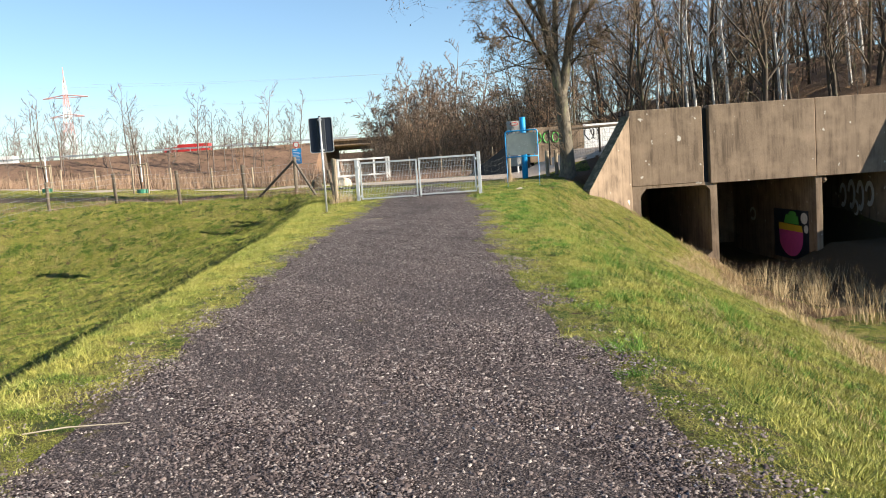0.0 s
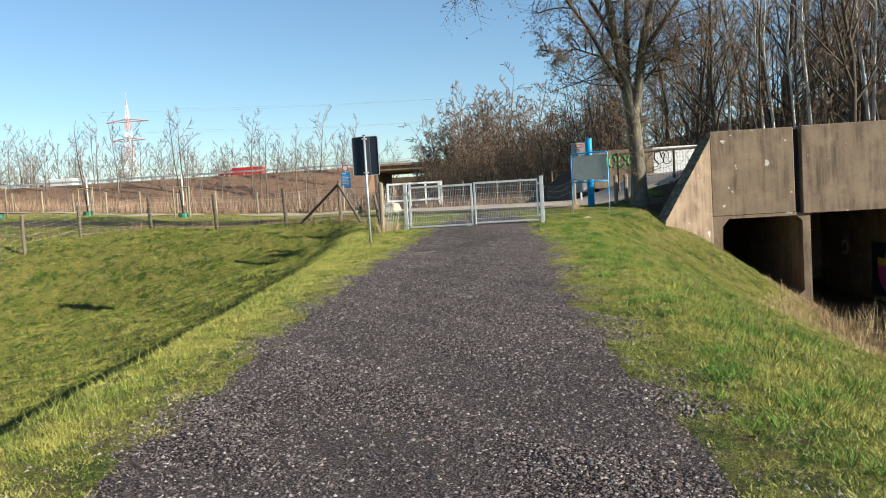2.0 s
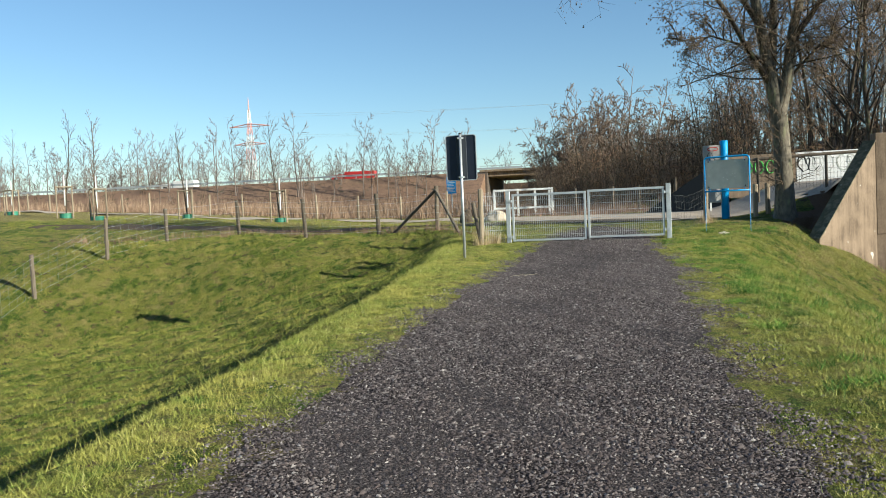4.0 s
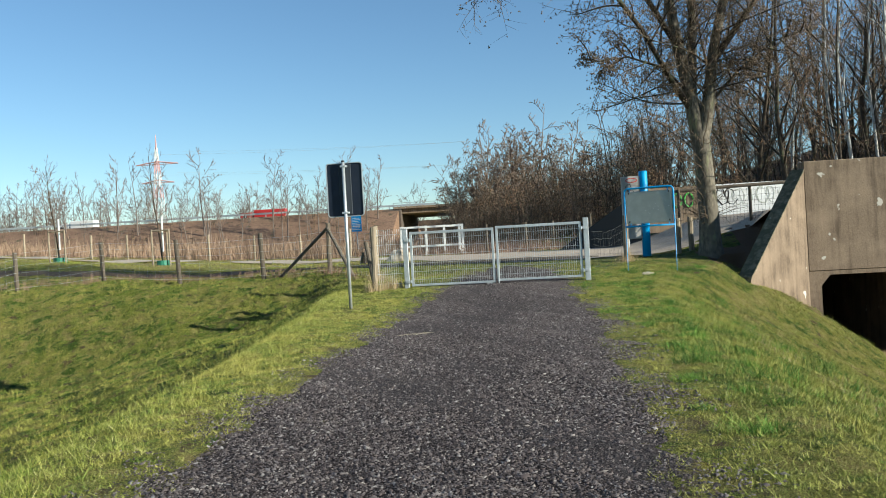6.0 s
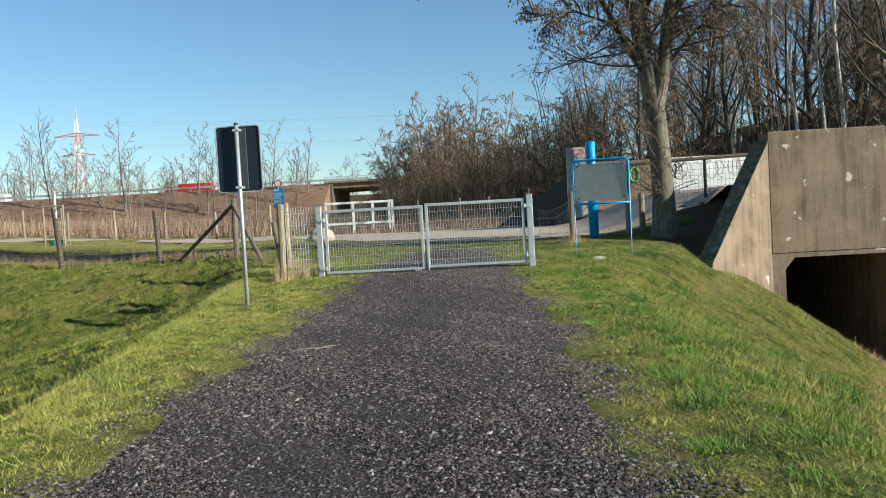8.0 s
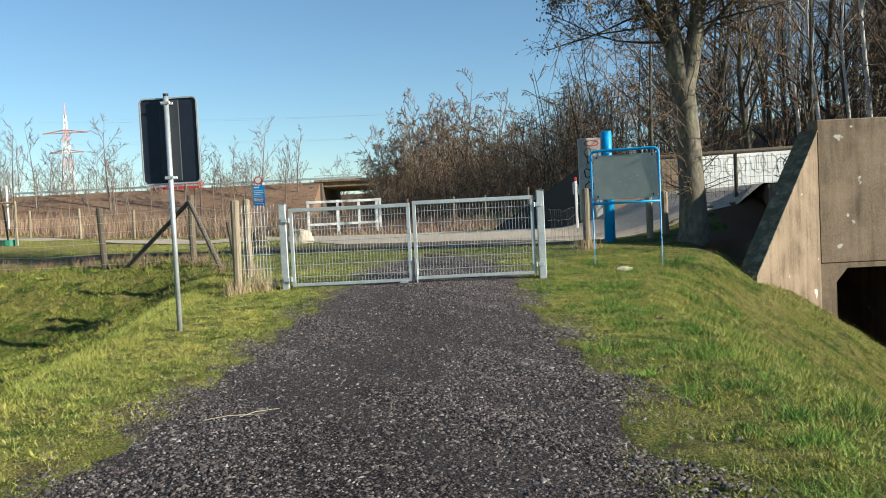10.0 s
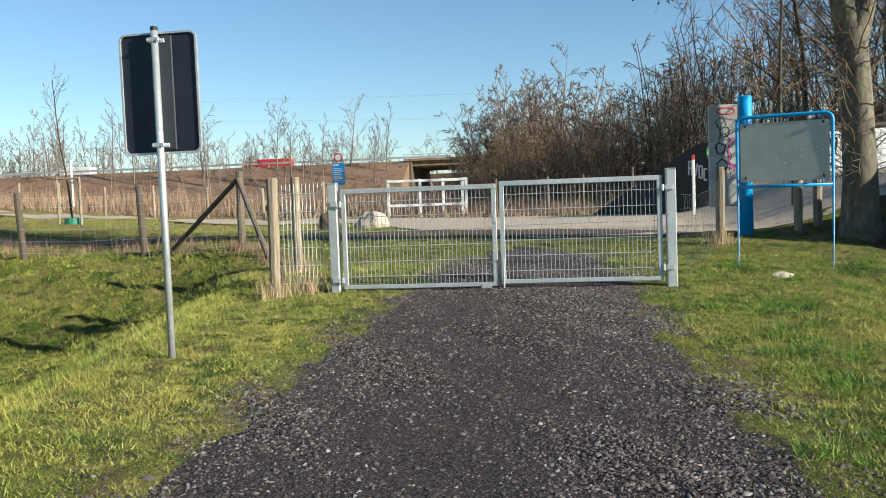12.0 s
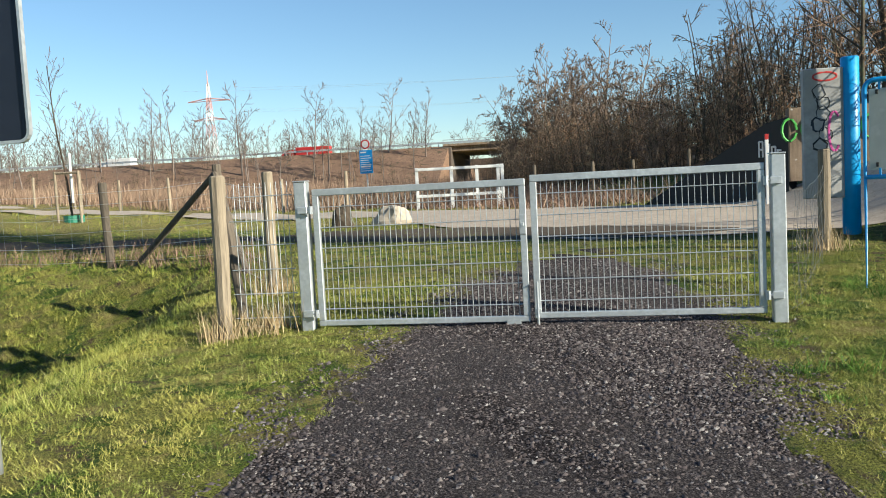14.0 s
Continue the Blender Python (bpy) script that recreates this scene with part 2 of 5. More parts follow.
def concrete(name, dark, light, moss=0.0):
    m, nt, b = material(name, 0.88, 0, 0.25)
    at, tall = place(nt), place(nt, (1.0, 1.0, 0.09))
    fine, mid = noisy(nt, at, 26, 7, 0.7), noisy(nt, at, 1.3, 5)
    col = blend(nt, ramp(nt, fine, grey(0.3, 0.7)), dark, light)
    streak = ramp(nt, noisy(nt, tall, 5.5, 5, 0.65), grey(0.45, 0.7))
    col = blend(nt, streak, col, [0.62 * v for v in dark])
    col = blend(nt, ramp(nt, mid, [(0.45, (0, 0, 0)), (0.75, (0.7, 0.7, 0.7))]), col, [1.25 * v for v in light])
    pale = ramp(nt, noisy(nt, at, 4.2, 2, 0.4), grey(0.71, 0.74))
    col = blend(nt, pale, col, (0.5, 0.46, 0.4))
    if moss:
        col = blend(nt, ramp(nt, noisy(nt, at, 6.0, 6, 0.7), [(0.5 - moss * 0.2, (0, 0, 0)), (0.72 - moss * 0.2, (1, 1, 1))]), col, (0.085, 0.08, 0.05))
    nt.links.new(col, b.inputs["Base Color"])
    relief(nt, b, fine, 0.35, 0.015)
    return m


TURF, GRAVEL, PEBBLE = turf(), gravel_base(), pebble()
GRASS = blades("grass_blades", [(0.035, 0.045, 0.009), (0.11, 0.135, 0.02), (0.25, 0.28, 0.052), (0.38, 0.375, 0.11), (0.55, 0.49, 0.25)], patchy=True)
MEADOW = blades("meadow_blades", [(0.025, 0.036, 0.007), (0.07, 0.1, 0.012), (0.145, 0.19, 0.025), (0.22, 0.25, 0.04), (0.32, 0.29, 0.09)], patchy=True)
TUFT = blades("dark_tuft_blades", [(0.03, 0.07, 0.012), (0.06, 0.14, 0.018), (0.13, 0.24, 0.03), (0.2, 0.33, 0.05)])
DRY = blades("dry_stalks", [(0.24, 0.16, 0.08), (0.42, 0.31, 0.17), (0.6, 0.48, 0.29)])
TAN = blades("tan_stalks", [(0.12, 0.072, 0.047), (0.23, 0.15, 0.1), (0.33, 0.23, 0.155), (0.43, 0.33, 0.225)])
HEATH = blades("brown_undergrowth", [(0.1, 0.055, 0.038), (0.19, 0.115, 0.078), (0.28, 0.18, 0.125), (0.38, 0.27, 0.185)])
CONCRETE = concrete("weathered_concrete", (0.14, 0.1, 0.069), (0.255, 0.188, 0.132))
MOSSY = concrete("mossy_concrete", (0.15, 0.12, 0.08), (0.28, 0.23, 0.16), 0.8)
PALEWOOD = simple("pale_dry_wood", (0.36, 0.3, 0.21), (0.55, 0.47, 0.35), 20, 0.8, 0, 0.1)
ASPHALT = simple("worn_asphalt", (0.34, 0.275, 0.215), (0.56, 0.465, 0.375), 24, 0.95, bump=0.8, stain=(0.27, 0.21, 0.155), spec=0.1)
BARK = simple("grey_bark", (0.02, 0.014, 0.01), (0.125, 0.092, 0.062), 15, 0.9, bump=1.0, stretch=(1, 1, 0.35), stain=(0.13, 0.14, 0.07), vary=0.2)
BIRCH = simple("birch_bark", (0.35, 0.33, 0.3), (0.62, 0.6, 0.56), 9, 0.8, bump=0.3, stain=(0.05, 0.045, 0.04))
TWIG = simple("bare_twigs", (0.085, 0.058, 0.037), (0.27, 0.19, 0.12), 8, 0.85, bump=0, vary=0.3)
RUST = simple("russet_twigs", (0.17, 0.095, 0.052), (0.4, 0.24, 0.13), 8, 0.85, bump=0, vary=0.3)
CLUMPTWIG = simple("grey_brown_twigs", (0.11, 0.076, 0.055), (0.3, 0.215, 0.155), 4, 0.9, bump=0, vary=0.25)
FARTWIG = simple("far_twigs", (0.12, 0.092, 0.076), (0.25, 0.2, 0.17), 3, 0.9, bump=0, vary=0.3)
ZINC = simple("galvanised_steel", (0.42, 0.44, 0.45), (0.6, 0.62, 0.63), 30, 0.45, 0.55, 0.05, spec=0.5)
SIGNBACK = simple("dark_sign_back", (0.013, 0.018, 0.032), (0.025, 0.033, 0.052), 4, 0.5, 0.3, 0.02)
OLDWIRE = simple("dull_wire", (0.1, 0.1, 0.1), (0.2, 0.2, 0.19), 30, 0.6, 0.5, 0)
# pylon red with the haze of distance mixed into the colour
HAZYRED = simple("hazy_red", (0.52, 0.27, 0.25), (0.6, 0.34, 0.31), 2, 0.7, 0, 0)
PANELBACK = simple("sign_rib", (0.03, 0.036, 0.046), (0.048, 0.055, 0.066), 4, 0.75, 0.1, 0.02)
ALDERBARK = simple("mottled_bark", (0.018, 0.014, 0.011), (0.25, 0.21, 0.155), 13, 0.9, bump=1.0, stretch=(1, 1, 0.4), stain=(0.17, 0.17, 0.09))
POST = simple("weathered_post_wood", (0.12, 0.095, 0.068), (0.46, 0.37, 0.26), 30, 0.9, bump=0.8, stretch=(1, 1, 0.12), vary=0.25)
OLDPOST = simple("old_dark_post_wood", (0.07, 0.055, 0.04), (0.2, 0.16, 0.12), 30, 0.9, bump=0.8, stretch=(1, 1, 0.12), vary=0.25)
BLUE = simple("blue_paint", (0.007, 0.25, 0.58), (0.014, 0.33, 0.7), 12, 0.42, 0, 0.05, spec=0.5)
PANEL = simple("grey_board", (0.36, 0.37, 0.33), (0.48, 0.49, 0.44), 7, 0.6, 0, 0.05, stain=(0.54, 0.55, 0.51))
WHITE = simple("white_paint", (0.55, 0.54, 0.52), (0.78, 0.77, 0.75), 6, 0.7, 0, 0.05)
WALLPAINT = simple("white_wall_paint", (0.62, 0.61, 0.6), (0.82, 0.81, 0.8), 3, 0.8, 0, 0.1)
BLACK = simple("plain_black", (0.006, 0.006, 0.007), (0.018, 0.018, 0.02), 9, 0.6, 0, 0.02)
RED = simple("red_paint", (0.36, 0.02, 0.02), (0.5, 0.04, 0.035), 9, 0.5, 0, 0.02)
SIGNBLUE = simple("sign_blue", (0.01, 0.2, 0.52), (0.015, 0.27, 0.62), 9, 0.4, 0, 0.02)
GREEN = simple("green_paint", (0.07, 0.36, 0.06), (0.14, 0.5, 0.1), 9, 0.6, 0, 0.02)
PINK = simple("pink_paint", (0.5, 0.06, 0.25), (0.62, 0.1, 0.33), 6, 0.7, 0, 0.02)
YELLOW = simple("yellow_paint", (0.6, 0.38, 0.03), (0.72, 0.5, 0.05), 6, 0.7, 0, 0.02)
STONE = simple("pale_boulder", (0.36, 0.28, 0.2), (0.58, 0.5, 0.41), 7, 0.85, 0, 0.8, stain=(0.2, 0.17, 0.12))
MESHGREEN = simple("green_plastic", (0.03, 0.16, 0.1), (0.05, 0.22, 0.14), 9, 0.5, 0, 0.02)
RUBBER = simple("rubber", (0.02, 0.02, 0.02), (0.04, 0.04, 0.04), 9, 0.8, 0, 0.02)
GLASS = simple("dark_glass", (0.02, 0.025, 0.03), (0.04, 0.045, 0.05), 3, 0.1, 0, 0, spec=0.6)


# ---- mesh helpers ----
def mesh_of(name, verts, faces, mats, smooth_it=False, slots=None):
    me = bpy.data.meshes.new(name)
    me.from_pydata([tuple(v) for v in verts], [], faces)
    for m in mats if isinstance(mats, (list, tuple)) else (mats,):
        me.materials.append(m)
    if slots is not None:
        me.polygons.foreach_set("material_index", slots)
    if smooth_it:
        me.polygons.foreach_set("use_smooth", [True] * len(me.polygons))
    me.update()
    return me


def raw(name, verts, tris, mat, size=3):
    """A mesh straight from arrays of places and of faces with the same number of corners."""
    me = bpy.data.meshes.new(name)
    verts, tris = np.asarray(verts, np.float32), np.asarray(tris, np.int32)
    me.vertices.add(len(verts))
    me.vertices.foreach_set("co", verts.ravel())
    me.loops.add(tris.size)
    me.loops.foreach_set("vertex_index", tris.ravel())
    me.polygons.add(len(tris))
    me.polygons.foreach_set("loop_start", np.arange(0, tris.size, size, dtype=np.int32))
    me.materials.append(mat)
    me.update()
    me.validate()
    return me


class Shape:
    """Collects pieces of one mesh."""

    def __init__(self):
        self.v, self.f = [], []

    def put(self, verts, faces):
        n = len(self.v)
        self.v += [Vector(v) for v in verts]
        self.f += [tuple(i + n for i in f) for f in faces]
        return self

    def box(self, x0, y0, z0, x1, y1, z1, bevel=0.0, m=None):
        b = min(bevel, (x1 - x0) / 2.01, (y1 - y0) / 2.01, (z1 - z0) / 2.01)
        if b <= 0:
            v = [(x, y, z) for x in (x0, x1) for y in (y0, y1) for z in (z0, z1)]
            f = [(0, 1, 3, 2), (4, 6, 7, 5), (0, 4, 5, 1), (2, 3, 7, 6), (0, 2, 6, 4), (1, 5, 7, 3)]
        else:
            bm = bmesh.new()
            bmesh.ops.create_cube(bm, size=1)
            for q in bm.verts:
                q.co = Vector((x0 + (q.co.x + 0.5) * (x1 - x0), y0 + (q.co.y + 0.5) * (y1 - y0), z0 + (q.co.z + 0.5) * (z1 - z0)))
            bmesh.ops.bevel(bm, geom=bm.edges[:], offset=b, segments=1, affect="EDGES")
            bm.verts.index_update()
            v, f = [tuple(q.co) for q in bm.verts], [tuple(q.index for q in p.verts) for p in bm.faces]
            bm.free()
        if m is not None:
            v = [m @ Vector(q) for q in v]
        return self.put(v, f)

    def tube(self, points, radii, sides=8, caps=True):
        pts = [Vector(p) for p in points]
        radii = [radii] * len(pts) if isinstance(radii, (int, float)) else radii
        up = Vector((0, 0, 1)) if abs((pts[-1] - pts[0]).normalized().z) < 0.9 else Vector((1, 0, 0))
        v, f = [], []
        for i, p in enumerate(pts):
            d = (pts[min(i + 1, len(pts) - 1)] - pts[max(i - 1, 0)]).normalized()
            a = d.cross(up).normalized()
            c = d.cross(a)
            for k in range(sides):
                w = 2 * math.pi * k / sides
                v.append(p + radii[i] * (math.cos(w) * a + math.sin(w) * c))
        for i in range(len(pts) - 1):
            for k in range(sides):
                n = (k + 1) % sides
                f.append((i * sides + k, i * sides + n, (i + 1) * sides + n, (i + 1) * sides + k))
        if caps:
            f += [tuple(range(sides))[::-1], tuple((len(pts) - 1) * sides + k for k in range(sides))]
        return self.put(v, f)

    def prism(self, outline, y0, y1):
        """An outline in x and z, from y0 to y1."""
        n = len(outline)
        v = [(x, y0, z) for x, z in outline] + [(x, y1, z) for x, z in outline]
        f = [tuple(range(n)), tuple(range(2 * n - 1, n - 1, -1))] + [(i, i + n, (i + 1) % n + n, (i + 1) % n) for i in range(n)]
        return self.put(v, f)

    def mesh(self, name, mat, smooth_it=False):
        me = mesh_of(name, self.v, self.f, mat, smooth_it)
        bm = bmesh.new()
        bm.from_mesh(me)
        bmesh.ops.recalc_face_normals(bm, faces=bm.faces[:])
        bm.to_mesh(me)
        bm.free()
        return me


def part(name, shape, mat, parent, label="", smooth_it=False):
    me = shape if isinstance(shape, bpy.types.Mesh) else shape.mesh(name, mat, smooth_it)
    ob = new(name, me)
    ob.parent = parent
    return tagged(ob, label)


def thing(name, x, y, z, label, category, group="", kind="", rz=0.0):
    ob = new(name)
    ob.matrix_basis = pose(x, y, z, 0, 0, rz)
    ob.empty_display_size = 0.1
    return tagged(ob, label, category, group, kind)


def setting(name, me, label, category):
    return tagged(new(name, me), label, category, kind="structure")


def z_at(x, y):
    return float(land(x, y))


# ---- ground, path and road ----
def steps(fine, lo, hi, far):
    core = np.arange(lo, hi + fine / 2, fine)
    out = fine * 1.25 ** np.arange(1, 60)
    out = np.cumsum(out)
    out = out[out < far]
    return np.concatenate([lo - out[::-1], core, hi + out])


def build_ground():
    xs, ys = steps(0.13, -17, 9, 2600), steps(0.15, 0, 34, 2600)
    gx, gy = np.meshgrid(xs, ys)
    z = land(gx, gy)
    inner = (gx > gravel_left(gy) + 0.25) & (gx < gravel_right(gy) - 0.25) & (gy < 30.5)
    z = np.where(inner, z - 0.06, z)
    road = road_mask(gx, gy) > 0.35
    z = np.where(road, z - 0.07, z)
    n, m = gx.shape
    idx = np.arange(n * m).reshape(n, m)
    faces = np.stack([idx[:-1, :-1], idx[:-1, 1:], idx[1:, 1:], idx[1:, :-1]], -1).reshape(-1, 4)
    me = raw("ground", np.stack([gx, gy, z], -1).reshape(-1, 3), faces, TURF, 4)
    edge = np.minimum(gx - gravel_left(gy), gravel_right(gy) - gx)
    d3 = gx - rim_right(gy)
    dry = np.clip(0.55 * np.exp(-((d3 - 1.6) / 0.7) ** 2) * (gy < 30) + 1.0 * np.exp(-((d3 - 5.4) / 1.2) ** 2) * (gy < 30.5) * (d3 > 0), 0, 1)
    dry = np.maximum(dry, smooth(37, 42, gy) * smooth(2, -4, gx) * 0.95)
    bare = np.clip(1.0 - np.abs(edge + 0.1) / 0.4, 0, 1) * (gy < 31) * 0.5
    bare = np.maximum(bare, np.clip(1 - np.abs(gy - fence_y(gx) - 1.2) / 1.1, 0, 1) * 0.5 * (gx < -4) * (gx > -20))
    bare = np.maximum(bare, 0.2 * (gx < rim_left(gy) - 2) * (gy < fence_y(gx)))
    bare = np.maximum(bare, 0.3 * (gx < -4) * (gy > fence_y(gx)) * (gy < 52))
    wood = smooth(2, 8, gx) * smooth(41, 46, gy)
    wood = np.maximum(wood, ((gx > 11.5) & (gy < 31)) * 0.5)
    wood = np.maximum(wood, ((gx > 16) & (gy > 20)) * 0.95)
    wood = np.maximum(wood, ((gx > 9.3) & (gy > 21) & (gy < 31)) * 0.85)
    wood = np.maximum(wood, smooth(0, 4, gy - road_line(gx) - 2.5) * smooth(4, -2, gx + 0.1 * (gy - 50)) * (gy < 160) * 0.75)
    wood = np.maximum(wood, ((gx > 4.6) & (gx < 7.2) & (gy > 29.3) & (gy < 32)) * 0.8)
    wood = np.maximum(wood, ((gx > 6) & (gy > 30.5) & (gy < 40)) * 0.9)
    # darker soil tone stands in for the shade on the ditch floor
    dim_floor = (gx > 10.2) & (gx < 17) & (gy > 22) & (gy < 40)
    bare, wood = np.where(dim_floor, 0.9, bare), np.where(dim_floor, 0, wood)
    for name, values in (("dry", dry), ("bare", bare), ("wood", wood)):
        a = me.attributes.new(name, "FLOAT", "POINT")
        a.data.foreach_set("value", values.astype(np.float32).ravel())
    me.polygons.foreach_set("use_smooth", [True] * len(me.polygons))
    setting("ground", me, "winter grass over soil, green with yellowed patches", "ground")


ROAD_MID = ((-75, 71), (-45, 61), (-30, 54.5), (-20, 50.3), (-12, 47.6), (-6, 45.2), (-3, 41.2), (0, 38.1), (3, 37.3), (6, 36.4), (9, 35.6), (20, 35.2), (60, 35.2))


def road_line(x):
    mx, my = zip(*ROAD_MID)
    return np.interp(x, mx, my)


def road_half(x):
    return np.interp(x, [-75, -12, -6, -3, 0, 3, 6, 9, 60], [1.4, 1.5, 1.8, 4.2, 5.4, 4.6, 3.4, 2.9, 2.9])


def road_mask(x, y):
    return road_half(x) - np.abs(y - road_line(x))


def build_road():
    xs = np.arange(-75, 60.1, 0.5)
    rows = []
    for u in np.linspace(-1, 1, 15):
        jag = 0.12 * np.sin(xs * 2.3 + u * 9) + 0.08 * np.sin(xs * 5.1 + 2) if abs(u) > 0.99 else 0 * xs
        y = road_line(xs) + u * (road_half(xs) + jag)
        z = land(xs, y)
        rows.append(np.stack([xs, y, np.where((xs > 6.8) & (xs < 16.6), 2.075, z + 0.015)], -1))
    v = np.stack(rows)
    n, m = v.shape[:2]
    idx = np.arange(n * m).reshape(n, m)
    faces = np.stack([idx[:-1, :-1], idx[:-1, 1:], idx[1:, 1:], idx[1:, :-1]], -1).reshape(-1, 4)
    me = raw("road", v.reshape(-1, 3), faces, ASPHALT, 4)
    setting("road", me, "worn light grey asphalt lane behind the gate", "road")


def worn(x, y):
    """Where feet and wheels have pressed the stones into the ground."""
    return wave(x, y, 0.7, 0.7) + 0.8 * wave(x, y, 2.3, 2.2) - 0.15 * np.abs(x + 0.7)


def build_path():
    ys = np.arange(-7, 31.6, 0.12)
    rows = []
    for k, u in enumerate(np.linspace(0, 1, 25)):
        l, r = gravel_left(ys), gravel_right(ys)
        jl = 0.06 * np.sin(ys * 2.1) + 0.04 * np.sin(ys * 5.7 + 1) + 0.05 * np.sin(ys * 13.3) - 0.05
        jr = 0.06 * np.sin(ys * 1.9 + 2) + 0.04 * np.sin(ys * 6.1) + 0.05 * np.sin(ys * 12.1 + 1) + 0.05
        x = (l + jl) * (1 - u) + (r + jr) * u
        z = land(x, ys) + 0.012 * wave(x, ys, 0.35, 0.6) - (0.03 if k in (0, 24) else 0)
        rows.append(np.stack([x, ys, z], -1))
    v = np.stack(rows)
    n, m = v.shape[:2]
    idx = np.arange(n * m).reshape(n, m)
    faces = np.stack([idx[:-1, :-1], idx[:-1, 1:], idx[1:, 1:], idx[1:, :-1]], -1).reshape(-1, 4)
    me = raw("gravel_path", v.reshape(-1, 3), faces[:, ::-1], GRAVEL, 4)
    a = me.attributes.new("worn", "FLOAT", "POINT")
    a.data.foreach_set("value", worn(v[..., 0], v[..., 1]).astype(np.float32).ravel())
    a = me.attributes.new("edge", "FLOAT", "POINT")
    near = np.minimum(v[..., 0] - gravel_left(v[..., 1]), gravel_right(v[..., 1]) - v[..., 0])
    a.data.foreach_set("value", np.clip(near, -0.2, 1).astype(np.float32).ravel())
    me.polygons.foreach_set("use_smooth", [True] * len(me.polygons))
    setting("path", me, "dark grey crushed-stone path with worn smooth patches", "path")


def build_track():
    """The wet earth track behind the old fence."""
    xs = np.arange(-24, 2.3, 0.25)
    mid = np.interp(xs, [-24, -14, -8, -4, 2.3], [37.6, 37.2, 36.4, 35.6, 33.4])
    wide = np.interp(xs, [-24, -8, -4, 0, 2.3], [0.8, 0.9, 1.7, 1.5, 0.4])
    rows = []
    for u in np.linspace(-1, 1, 9):
        y = mid + u * (wide + 0.15 * np.sin(xs * 1.9) + 0.1 * np.sin(xs * 5.3 + u))
        rows.append(np.stack([xs, y, land(xs, y) + (0.02 if abs(u) < 0.99 else -0.03)], -1))
    v = np.stack(rows)
    n, m = v.shape[:2]
    idx = np.arange(n * m).reshape(n, m)
    faces = np.stack([idx[:-1, :-1], idx[:-1, 1:], idx[1:, 1:], idx[1:, :-1]], -1).reshape(-1, 4)
    soil = simple("wet_earth", (0.05, 0.038, 0.028), (0.15, 0.115, 0.085), 18, 0.95, 0, 0.7, stain=(0.08, 0.06, 0.04), spec=0.1)
    setting("dirt_track", raw("dirt_track", v.reshape(-1, 3), faces, soil, 4), "dark wet earth track behind the old fence", "track")


build_ground()
build_track()
build_road()
build_path()


